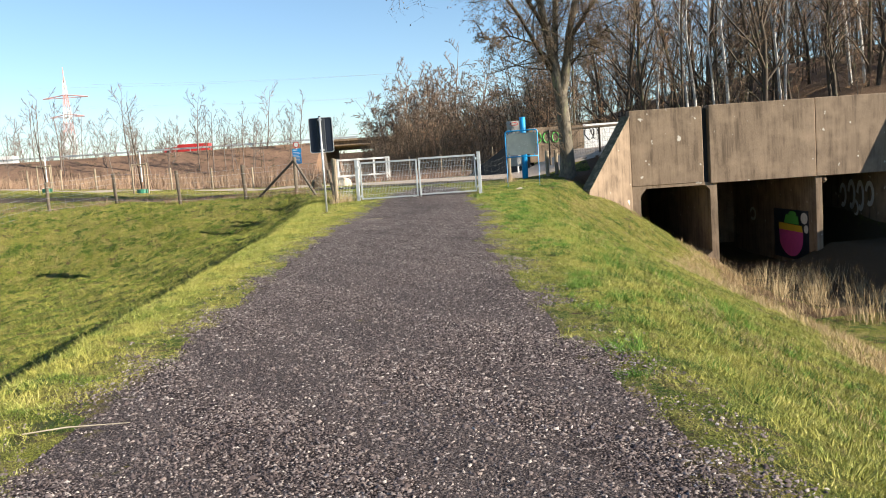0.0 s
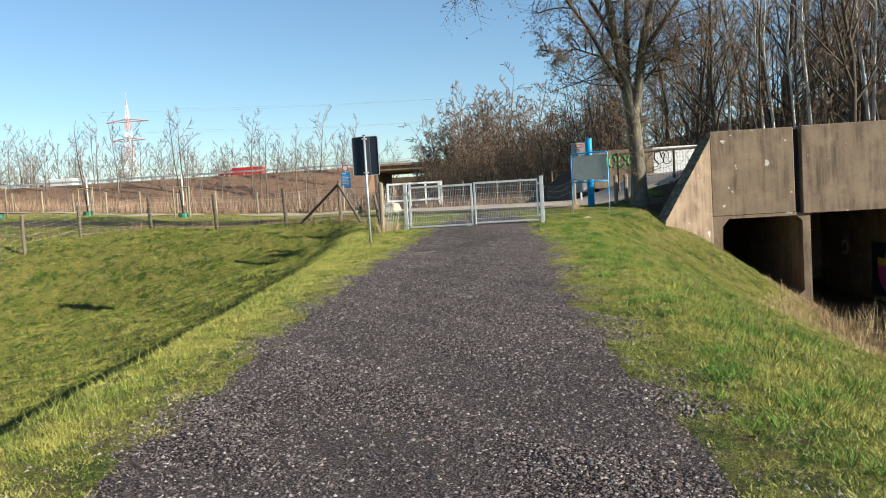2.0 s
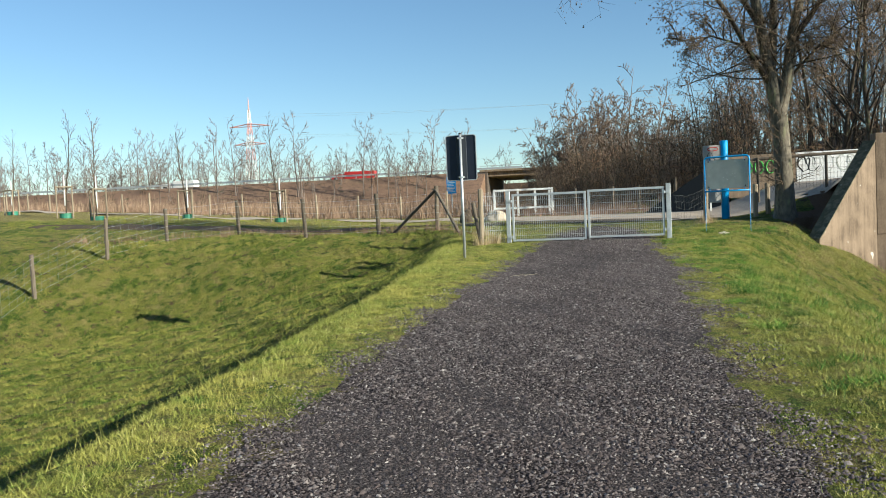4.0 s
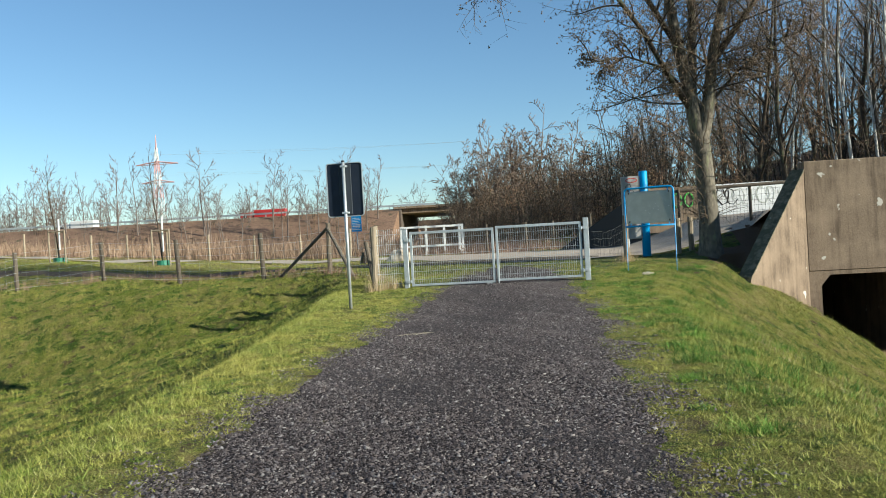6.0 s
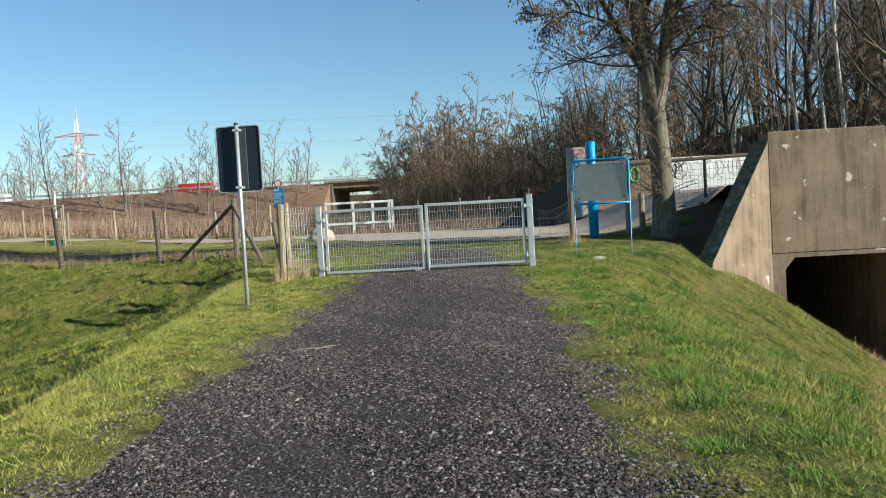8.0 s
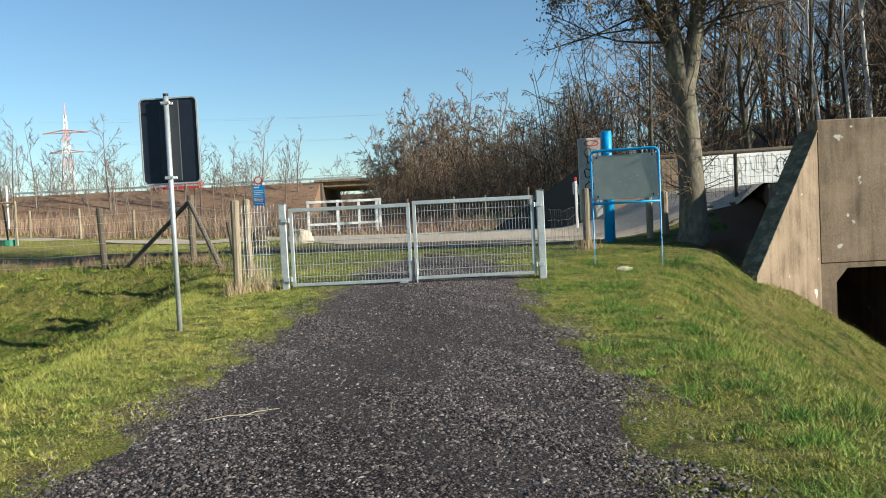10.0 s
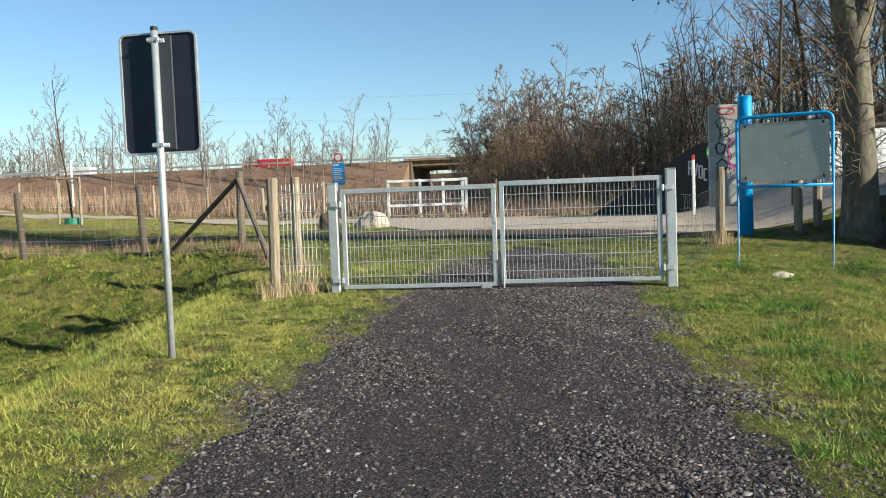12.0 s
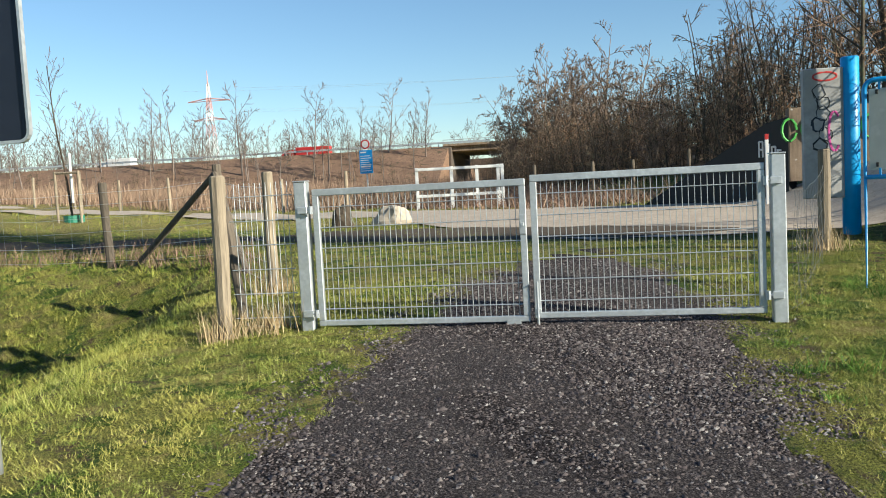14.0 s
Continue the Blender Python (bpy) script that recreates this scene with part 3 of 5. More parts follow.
# ---- concrete bridge ----
def build_bridge():
    b = thing("bridge", 11.5, 30.3, -2.5, "weathered brown concrete underpass bridge with graffiti on its inner walls", "bridge")
    inv = Matrix.Translation((-11.5, -30.3, 2.5))

    def here(s):
        s.v = [inv @ v for v in s.v]
        return s

    yf = 30.3
    # parapet slabs, with a dark joint between them
    s = Shape().box(7.1, yf, 0.42, 9.74, yf + 0.45, 3.17, 0.02)
    part("parapet", here(s), CONCRETE, b)
    s = Shape().box(9.96, yf - 0.06, 0.36, 13.82, yf + 0.45, 3.19, 0.02)
    part("parapet", here(s), CONCRETE, b)
    s = Shape().box(13.84, yf - 0.03, 0.36, 16.75, yf + 0.45, 3.2, 0.02)
    part("parapet", here(s), CONCRETE, b)
    s = Shape().box(9.74, yf + 0.22, 0.36, 9.96, yf + 0.45, 3.1)
    part("joint", here(s), BLACK, b, "dark open joint")
    # box culvert face with chamfered opening
    o = [(7.62, 0.32), (9.78, 0.32), (9.95, 0.14), (9.95, -2.12), (9.72, -2.3), (7.4, -2.3), (7.4, 0.06)]
    face = [(7.1, 0.42), (10.2, 0.42), (10.2, -3.2), (7.1, -3.2)]
    bm = bmesh.new()
    out = [bm.verts.new((x, yf + 0.02, z)) for x, z in face]
    inn = [bm.verts.new((x, yf + 0.02, z)) for x, z in o]
    edges = [bm.edges.new((p[i], p[(i + 1) % len(p)])) for p in (out, inn) for i in range(len(p))]
    bmesh.ops.triangle_fill(bm, edges=edges, use_beauty=True)
    ring = [e for e in bm.edges if len(e.link_faces) == 1 and e.verts[0] in inn]
    got = bmesh.ops.extrude_edge_only(bm, edges=ring)
    for v in got["geom"]:
        if isinstance(v, bmesh.types.BMVert):
            v.co.y += 9.3
    bmesh.ops.recalc_face_normals(bm, faces=bm.faces[:])
    s = Shape()
    bm.verts.index_update()
    s.put([v.co for v in bm.verts], [tuple(v.index for v in f.verts) for f in bm.faces])
    bm.free()
    part("culvert", here(s), CONCRETE, b)
    s = Shape().box(7.2, 39.5, -3.0, 10.1, 39.7, 0.6)
    part("back_wall", here(s), CONCRETE, b)
    # piers, deck and inner walls
    s = Shape().box(9.97, yf + 0.05, -3.3, 10.2, 39.6, 0.4, 0.015)
    part("pier", here(s), CONCRETE, b)
    s = Shape().box(13.82, yf + 0.05, -3.3, 14.06, 39.6, 0.4, 0.015)
    part("pier", here(s), CONCRETE, b)
    s = Shape().box(14.06, yf + 0.06, 0.1, 14.3, yf + 0.4, 0.38, 0.1)
    part("haunch", here(s), CONCRETE, b)
    s = Shape().box(16.6, yf + 0.05, -3.3, 16.95, 39.6, 0.4, 0.015)
    part("abutment", here(s), CONCRETE, b)
    s = Shape().box(7.1, yf + 0.45, 0.42, 16.9, 39.4, 2.05)
    part("deck", here(s), CONCRETE, b)
    s = Shape().box(10.2, 38.9, -3.3, 16.6, 39.2, 0.42)
    part("back_wall", here(s), CONCRETE, b)
    # wing walls
    for name, x0, x1, sgn in (("wing_wall", 7.1, 5.22, 1), ("wing_wall", 16.75, 19.0, -1)):
        top = [(x0, yf, 2.95), (x1, yf - 1.75, 0.42)]
        s = Shape()
        d = Vector((x1 - x0, -1.75, 0)).normalized()
        nrm = Vector((d.y, -d.x, 0)) * 0.32
        if nrm.y < 0:
            nrm = -nrm
        a, c = Vector(top[0]), Vector(top[1])
        low0, low1 = Vector((a.x, a.y, -3.3)), Vector((c.x, c.y, -3.3))
        v = [low0, low1, c, a, low0 + nrm, low1 + nrm, c + nrm, a + nrm]
        s.put(v, [(0, 1, 2, 3), (7, 6, 5, 4), (1, 5, 6, 2), (0, 3, 7, 4)])
        w = part(name, here(s), CONCRETE, b)
        lift = Vector((0, 0, 0.035))
        over = nrm.normalized() * 0.02
        s = Shape()
        v = [a - over, c - over, c + nrm + over, a + nrm + over]
        s.put(v + [q + lift for q in v], [(0, 1, 2, 3), (4, 5, 6, 7), (0, 1, 5, 4), (1, 2, 6, 5), (2, 3, 7, 6), (3, 0, 4, 7)])
        part("coping", here(s), MOSSY, b, "mossy sloping top")
    # paint on the inner walls
    def daub(pieces, y, mat, label):
        s = Shape()
        for o in pieces:
            s.prism(o, y - 0.006, y)
        part("graffiti", here(s), mat, b, label)
    def side(pieces, x, mat, label):
        """Outlines in y and z on a wall that faces the walker's side."""
        s = Shape()
        for o in pieces:
            n = len(o)
            v = [(x - 0.006, y, z) for y, z in o] + [(x, y, z) for y, z in o]
            s.put(v, [tuple(range(n)), tuple(range(2 * n - 1, n - 1, -1))] + [(k, k + n, (k + 1) % n + n, (k + 1) % n) for k in range(n)])
        part("graffiti", here(s), mat, b, label)

    def disc(cy, cz, ry, rz, a0=0.0, a1=6.283, n=14):
        return [(cy + ry * math.cos(a), cz + rz * math.sin(a)) for a in np.linspace(a0, a1, n, endpoint=False)]
    side([[(31.0, -0.95), (34.2, -0.95), (34.2, -2.9), (31.0, -2.9)]], 13.818, SIGNBACK, "dark painted ground")
    side([disc(32.6, -2.05, 1.1, 0.75, 3.14, 6.29, 12) + [(33.7, -1.75), (31.5, -1.75)]], 13.81, PINK, "pink sprayed shape")
    side([[(31.6, -1.55), (33.7, -1.5), (33.7, -1.78), (31.5, -1.8)]], 13.804, YELLOW, "yellow sprayed band")
    side([[(31.9, -1.2), (33.0, -1.15), (33.2, -1.5), (31.8, -1.52)], disc(32.4, -1.12, 0.35, 0.12)], 13.804, GREEN, "green sprayed patch")
    side([disc(31.35, -1.25, 0.3, 0.22), disc(31.2, -1.65, 0.18, 0.16)], 13.804, WHITE, "white sprayed cloud")
    loops = []
    for k, (cy, cz, ry, rz) in enumerate(((31.9, -0.5, 0.35, 0.5), (32.6, -0.6, 0.3, 0.62), (33.3, -0.55, 0.32, 0.6), (34.0, -0.6, 0.3, 0.5), (33.0, -1.1, 0.25, 0.35))):
        a, c = disc(cy, cz, ry, rz, 0.2, 5.6, 16), disc(cy, cz, ry * 0.5, rz * 0.62, 0.2, 5.6, 16)
        loops.append(a + c[::-1])
    side(loops, 16.59, WALLPAINT, "pale sprayed loops")
    side([disc(36.5, -1.3, 0.35, 0.3, 0.2, 5.9, 16) + disc(36.5, -1.3, 0.22, 0.19, 0.2, 5.9, 16)[::-1]], 13.81, PANEL, "pale sprayed loop")


build_bridge()


# ---- gate ----
def build_gate():
    g = thing("gate", -0.585, 27.26, 0.62, "closed galvanised double-leaf gate with rod mesh between square posts", "gate", rz=-1.1)
    W, H = 4.0, 1.3
    # square posts with caps
    for sx, base in ((-1, 0.0), (1, 0.06)):
        x = sx * (W / 2)
        s = Shape().box(x - 0.055, -0.055, -0.25 + base, x + 0.055, 0.055, H + 0.07 + base * 0.3, 0.008)
        p = part("gate_post", s, ZINC, g)
        part("cap", Shape().box(x - 0.06, -0.06, H + 0.07 + base * 0.3, x + 0.06, 0.06, H + 0.082 + base * 0.3, 0.004), ZINC, p)
        for z in (0.2, 1.12):
            hx = x - sx * 0.1
            s = Shape().tube([(x - sx * 0.05, -0.075, z + base), (hx - sx * 0.02, -0.075, z + base)], 0.014, 8)
            s.tube([(hx, -0.075, z + base - 0.035), (hx, -0.075, z + base + 0.035)], 0.02, 8)
            s.box(min(x, x - sx * 0.05) - 0.02, -0.09, z + base - 0.03, max(x, x - sx * 0.05) + 0.02, -0.055, z + base + 0.03, 0.004)
            part("hinge", s, ZINC, p)
    for sx in (-1, 1):
        a, b = (-W / 2 + 0.1, -0.02) if sx < 0 else (0.02, W / 2 - 0.1)
        lift = 0.03 if sx < 0 else 0.055
        z0, z1 = 0.05 + lift, 1.27 + lift
        leaf = part("gate_leaf", Shape().box(a, -0.025, z1 - 0.06, b, 0.025, z1, 0.006).box(a, -0.025, z0, b, 0.025, z0 + 0.05, 0.006)
                    .box(a, -0.025, z0 + 0.05, a + 0.055, 0.025, z1 - 0.06, 0.004).box(b - 0.055, -0.025, z0 + 0.05, b, 0.025, z1 - 0.06, 0.004), ZINC, g)
        lo, hi = z0 + 0.05, z1 - 0.06
        n = int((b - a - 0.11) / 0.05)
        bar = Shape().tube([(0, 0, lo), (0, 0, hi)], 0.0032, 5).mesh("bar", ZINC)
        for i in range(n):
            o = new("bar", bar)
            o.location = (a + 0.055 + (i + 0.7) * (b - a - 0.11) / (n + 0.4), 0, 0)
            o.parent = leaf
        wire = Shape().tube([(a + 0.05, -0.006, 0), (b - 0.05, -0.006, 0)], 0.0042, 5).tube([(a + 0.05, 0.006, 0), (b - 0.05, 0.006, 0)], 0.0042, 5).mesh("cross_wire", ZINC)
        for i in range(6):
            o = new("cross_wire", wire)
            o.location = (0, 0, lo + (i + 0.55) * (hi - lo) / 6.1)
            o.parent = leaf
        if sx < 0:
            part("lock", Shape().box(b - 0.06, -0.035, 0.83, b - 0.002, 0.035, 1.0, 0.005).box(b - 0.05, -0.05, 0.9, b - 0.02, -0.035, 0.93, 0.003), ZINC, leaf, "steel lock box")
            part("catch", Shape().box(b - 0.2, -0.04, z0 - 0.02, b - 0.08, -0.025, z0 + 0.02, 0.003), ZINC, leaf)
        else:
            part("drop_bolt", Shape().tube([(a + 0.03, -0.045, -0.04), (a + 0.03, -0.045, 0.42)], 0.011, 8).tube([(a + 0.03, -0.045, 0.42), (a + 0.03, -0.085, 0.42), (a + 0.03, -0.085, 0.36)], 0.009, 8)
                 .box(a + 0.005, -0.05, 0.15, a + 0.055, -0.02, 0.19, 0.003), ZINC, leaf, "drop bolt at the meeting stile")


build_gate()


# ---- sign seen from behind ----
def build_sign():
    x, y = -3.22, 24.0
    z = z_at(x, y)
    t = thing("traffic_sign", x, y, z, "road sign seen from its dark grey back, on a galvanised pole", "sign", rz=-4)
    part("pole", Shape().tube([(0.0, 0, -0.3), (0.0, 0, 2.72)], 0.03, 14), ZINC, t, smooth_it=True)
    part("cap", Shape().tube([(0, 0, 2.72), (0, 0, 2.75)], [0.033, 0.03], 14), BLACK, t)
    pan = Shape()
    w, z0, z1, r = 0.335, 1.72, 2.7, 0.05

    def outline(g):
        pts = []
        for cx, cz, a0 in ((w - r, z1 - r, 0), (-w + r, z1 - r, 90), (-w + r, z0 + r, 180), (w - r, z0 + r, 270)):
            for k in range(5):
                a = radians(a0 + k * 22.5)
                pts.append((cx + (r + g) * math.cos(a), cz + (r + g) * math.sin(a)))
        return pts
    pan.prism(outline(0), 0.05, 0.054)
    p = part("panel", pan, SIGNBACK, t, "plain dark back of the panel")
    n = 20
    o, i = outline(0.012), outline(-0.004)
    rim = Shape()
    v = [(q[0], yy, q[1]) for yy in (0.036, 0.062) for q in o] + [(q[0], yy, q[1]) for yy in (0.036, 0.062) for q in i]
    f = []
    for k in range(n):
        m = (k + 1) % n
        f += [(k, m, n + m, n + k), (2 * n + k, 3 * n + k, 3 * n + m, 2 * n + m), (k, 2 * n + k, 2 * n + m, m), (n + k, n + m, 3 * n + m, 3 * n + k)]
    rim.put(v, f)
    part("rim", rim, ZINC, p, "folded light rim")
    # raised rib behind the pole, and clamps
    part("rib", Shape().box(-0.11, 0.034, 1.74, 0.13, 0.05, 2.68, 0.01), PANELBACK, p, "raised paler strip down the back")
    for zz in (1.78, 2.64):
        s = Shape().box(-0.055, -0.036, zz - 0.018, 0.055, -0.028, zz + 0.018, 0.004).tube([(-0.045, -0.045, zz), (-0.045, 0.03, zz)], 0.006, 6).tube([(0.045, -0.045, zz), (0.045, 0.03, zz)], 0.006, 6)
        s.box(-0.07, 0.026, zz - 0.018, 0.07, 0.034, zz + 0.018, 0.003)
        part("clamp", s, ZINC, t)
    return t


build_sign()


# ---- blue notice board ----
def bent(points, r, k=6):
    """A polyline with its inner corners rounded."""
    pts = [Vector(p) for p in points]
    out = [pts[0]]
    for a, b, c in zip(pts, pts[1:], pts[2:]):
        u, v = (a - b).normalized() * r, (c - b).normalized() * r
        for i in range(k + 1):
            s = i / k
            out.append((b + u) * (1 - s) ** 2 + b * 2 * s * (1 - s) + (b + v) * s * s)
    return out + [pts[-1]]


def build_board():
    xa, ya, xb, yb = 2.42, 28.3, 3.46, 27.95
    z = 0.5
    t = thing("notice_board", xa, ya, z, "empty grey notice board in a blue tubular steel frame", "notice board", rz=math.degrees(math.atan2(yb - ya, xb - xa)))
    w = math.hypot(xb - xa, yb - ya)
    part("frame", Shape().tube(bent([(0, 0, -0.2), (0, 0, 2.14), (w, 0, 2.14), (w, 0, -0.2)], 0.1), 0.024, 10), BLUE, t, smooth_it=True)
    part("crossbar", Shape().tube([(0, 0, 1.27), (w, 0, 1.27)], 0.022, 10), BLUE, t, smooth_it=True)
    p = part("board", Shape().box(0.035, -0.012, 1.33, w - 0.035, 0.008, 2.06, 0.004), PANEL, t, "grey panel with scraped patches")
    rnd = random.Random(3)
    for k in range(9):
        cx, cz, q = rnd.gauss(w * 0.62, 0.2), rnd.gauss(1.62, 0.11), rnd.uniform(0.006, 0.02)
        cx, cz = min(max(cx, 0.1), w - 0.1), min(max(cz, 1.4), 1.98)
        o = [(cx + q * rnd.uniform(0.4, 1.2) * math.cos(a), cz + 0.7 * q * rnd.uniform(0.4, 1.2) * math.sin(a)) for a in np.linspace(0, 5.6, 9)]
        part("scrape", Shape().prism(o, -0.0145, -0.0125), WHITE, p)
    for cx in (0.1, w - 0.1):
        for cz in (1.38, 2.03):
            part("fixing", Shape().box(cx - 0.012, -0.03, cz - 0.02, cx + 0.012, -0.012, cz + 0.02, 0.004), BLACK, p)
    for cx, cz in ((0.12, 1.3), (w - 0.12, 1.3), (0.12, 2.1), (w - 0.12, 2.1)):
        part("clip", Shape().box(cx - 0.01, -0.015, cz - 0.05, cx + 0.01, 0.015, cz + 0.05, 0.003), BLUE, t)


build_board()


def post(x, y, top, r, mat, lean=(0, 0), name="wooden_post", label="round weathered wooden post", group="", parent=None, seed=0):
    """A round post with a worn, slightly uneven surface and a chamfered top."""
    rnd = random.Random(seed + int(x * 97 + y * 31))
    z = z_at(x, y) if parent is None else 0
    h = top - z if parent is None else top
    s = Shape()
    n = 9
    pts, rad = [], []
    for k in range(6):
        u = k / 5
        pts.append((lean[0] * u + rnd.uniform(-0.006, 0.006), lean[1] * u, -0.35 + u * (h + 0.35)))
        rad.append(r * rnd.uniform(0.94, 1.05))
    pts.append((pts[-1][0], pts[-1][1], pts[-1][2] + 0.015))
    rad.append(r * 0.8)
    s.tube(pts, rad, n)
    return s, (x, y, z)


def lone_post(x, y, top, r, mat, lean=(0, 0), label="round weathered wooden post", group=""):
    s, at = post(x, y, top, r, mat, lean)
    o = new("wooden_post", s.mesh("wooden_post", mat))
    o.location = at
    return tagged(o, label, "post", group)


lone_post(2.68, 30.6, 2.08, 0.07, POST, (0.02, 0), "round wooden post with wire stapled to it", "posts by the board")
lone_post(4.3, 32.1, 1.96, 0.075, POST, (0.0, 0), "thick round wooden post beside the tree", "posts by the board")
lone_post(4.68, 32.3, 1.98, 0.075, POST, (0.0, 0), "thick round wooden post beside the tree", "posts by the board")

def build_stele():
    """A thick blue steel post that carries a narrow upright concrete slab."""
    t = thing("stele", 3.42, 32.0, 0.85, "thick blue steel post carrying a narrow grey slab sprayed with graffiti", "stele")
    pole = part("shaft", Shape().tube([(0, 0, -0.4), (0, 0, 2.45), (0, 0, 2.46)], [0.115, 0.115, 0.1], 18), BLUE, t, "blue painted steel post", True)
    part("base_ring", Shape().tube([(0, 0, 0.0), (0, 0, 0.1)], 0.125, 18), BLUE, pole)
    face = part("slab", Shape().box(-0.6, -0.07, 0.62, -0.1, 0.07, 2.33, 0.012), simple("slab_concrete", (0.27, 0.26, 0.25), (0.46, 0.44, 0.42), 8, 0.8, 0, 0.2), t, "grey slab covered in sprayed strokes")
    rnd = random.Random(9)

    def spray(points, r, mat, label):
        q = Shape().tube([(x, -0.076, z) for x, z in points], r, 5)
        for v in q.v:
            v.y = -0.0735 + 0.12 * (v.y + 0.076)
        part("graffiti", q, mat, face, label)
    spray([(-0.33 + 0.15 * math.cos(w), 2.22 + 0.055 * math.sin(w)) for w in np.linspace(0, 6.28, 18)], 0.013, RED, "red sprayed ring")
    spray([(-0.22 + 0.07 * math.cos(w), 1.5 + 0.26 * math.sin(w)) for w in np.linspace(0.8, 5.5, 16)], 0.016, PINK, "pink sprayed loop")
    for k in range(7):
        x, z, w, pts = -0.42 + rnd.uniform(-0.06, 0.1), 2.02 - k * 0.14, rnd.uniform(0, 6.28), []
        for q in range(8):
            w += rnd.uniform(0.4, 1.7)
            pts.append((x + 0.09 * math.cos(w), z + 0.1 * math.sin(w)))
        spray(pts, rnd.choice((0.007, 0.01, 0.014)), SIGNBACK if k in (2, 3) else BLACK, "dark sprayed strokes")


build_stele()


# ---- fences ----
def build_old_fence():
    f = thing("old_fence", -5.33, 31.6, 0.95, "old wire fence on dark, leaning wooden posts round the basin", "fence")
    spots = [(-3.28, 27.05, 1.42, 0.02), (-3.54, 28.97, 1.34, 0.0), (-5.33, 31.64, 1.4, 0.02), (-7.35, 32.1, 1.32, -0.06), (-10.0, 32.5, 1.28, -0.08), (-12.9, 33.6, 1.2, -0.05), (-15.3, 32.9, 1.2, -0.03), (-16.2, 30.6, 1.3, 0.02), (-17.0, 28.0, 1.3, -0.03), (-17.5, 25.2, 1.3, 0.03)]
    base = Vector((-5.33, 31.6, 0.95))
    tops = []
    for x, y, h, l in spots:
        z = z_at(x, y)
        s, _ = post(x, y, h, 0.065, OLDPOST, (l, 0), parent=f)
        d = Vector((x, y, z)) - base
        s.v = [v + d for v in s.v]
        part("post", s, POST if x > -4 else OLDPOST, f)
        tops.append((d, h))
    # braces of the corner post
    d, h = tops[2]
    for ex, ey in ((-1.55, 0.25), (0.95, -1.35)):
        p0 = d + Vector((0, -0.04, 1.28))
        g = Vector((-5.33 + ex, 31.64 + ey, 0))
        g.z = z_at(g.x, g.y)
        part("brace", Shape().tube([p0, g - base + Vector((0, 0, -0.05))], [0.045, 0.05], 8), OLDPOST, f)
    # wires
    for lv in (0.12, 0.35, 0.58, 0.8, 1.0, 1.18):
        run = []
        for (a, ha), (b, hb) in zip(tops[1:], tops[2:]):
            p, q = a + Vector((0, -0.07, lv)), b + Vector((0, -0.07, lv))
            run += [p, (p + q) / 2 - Vector((0, 0, 0.03))]
        part("wire", Shape().tube(run + [q], 0.0025, 3, False), ZINC, f)
    s = Shape()
    for (a, ha), (b, hb) in zip(tops[1:], tops[2:]):
        n = int((b - a).length / 0.3)
        for i in range(1, n):
            p = a.lerp(b, i / n) + Vector((0, -0.07, 0))
            s.tube([p + Vector((0, 0, 0.1)), p + Vector((0, 0, 1.16))], 0.0016, 3, False)
    tagged(part("wire_netting", s, ZINC, f), kind="stuff")


build_old_fence()


def build_side_panel():
    p = thing("rod_mesh_fence", -2.68, 27.3, z_at(-2.9, 27.3), "short rod-mesh panel between wooden post and gate post", "fence", rz=180)
    bar = Shape().tube([(0, 0, 0.0), (0, 0, 1.32)], 0.0032, 5).mesh("bar", ZINC)
    for i in range(11):
        o = new("bar", bar)
        o.location = (0.04 + i * 0.05, 0, 0)
        o.parent = p
    wire = Shape().tube([(0.0, -0.006, 0), (0.6, -0.006, 0)], 0.0042, 5).tube([(0.0, 0.006, 0), (0.6, 0.006, 0)], 0.0042, 5).mesh("cross_wire", ZINC)
    for i in range(6):
        o = new("cross_wire", wire)
        o.location = (0, 0, 0.1 + i * 0.22)
        o.parent = p


build_side_panel()
lone_post(-3.35, 27.75, 1.75, 0.05, OLDPOST, (-0.25, 0.2), "dark leaning stake behind the gate panel")


def far_post_row():
    for i in range(18):
        x = -54 + 2.7 * i
        y = float(road_line(x)) + 2.3
        z = z_at(x, y)
        s, at = post(x, y, z + 1.3 + 0.08 * math.sin(i * 2.3), 0.06, POST, (0.04 * math.sin(i * 3.1), 0))
        o = new("fence_post", s.mesh("fence_post", POST))
        o.location = at
        tagged(o, "pale wooden fence post at the lane's edge", "post", "posts along the lane")
    for i, (x, y) in enumerate(((-1.4, 45), (0.3, 45.6), (1.5, 46), (3.2, 46.5))):
        z = z_at(x, y)
        s, at = post(x, y, z + 1.25 + 0.25 * (i == 3), 0.05, OLDPOST, (0.0, 0))
        o = new("fence_post", s.mesh("fence_post", OLDPOST))
        o.location = at
        tagged(o, "grey wooden fence post before the bushes", "post", "posts by the bushes")


far_post_row()


# ---- trees ----
def limb(rnd, start, way, length, r0, r1, n, wander, rise):
    pts, rad = [Vector(start)], [r0]
    d = Vector(way).normalized()
    for i in range(n):
        d = (d + Vector((rnd.gauss(0, wander), rnd.gauss(0, wander), rnd.gauss(0, wander) + rise))).normalized()
        pts.append(pts[-1] + d * (length / n))
        rad.append(r0 + (r1 - r0) * (i + 1) / n)
    return pts, rad


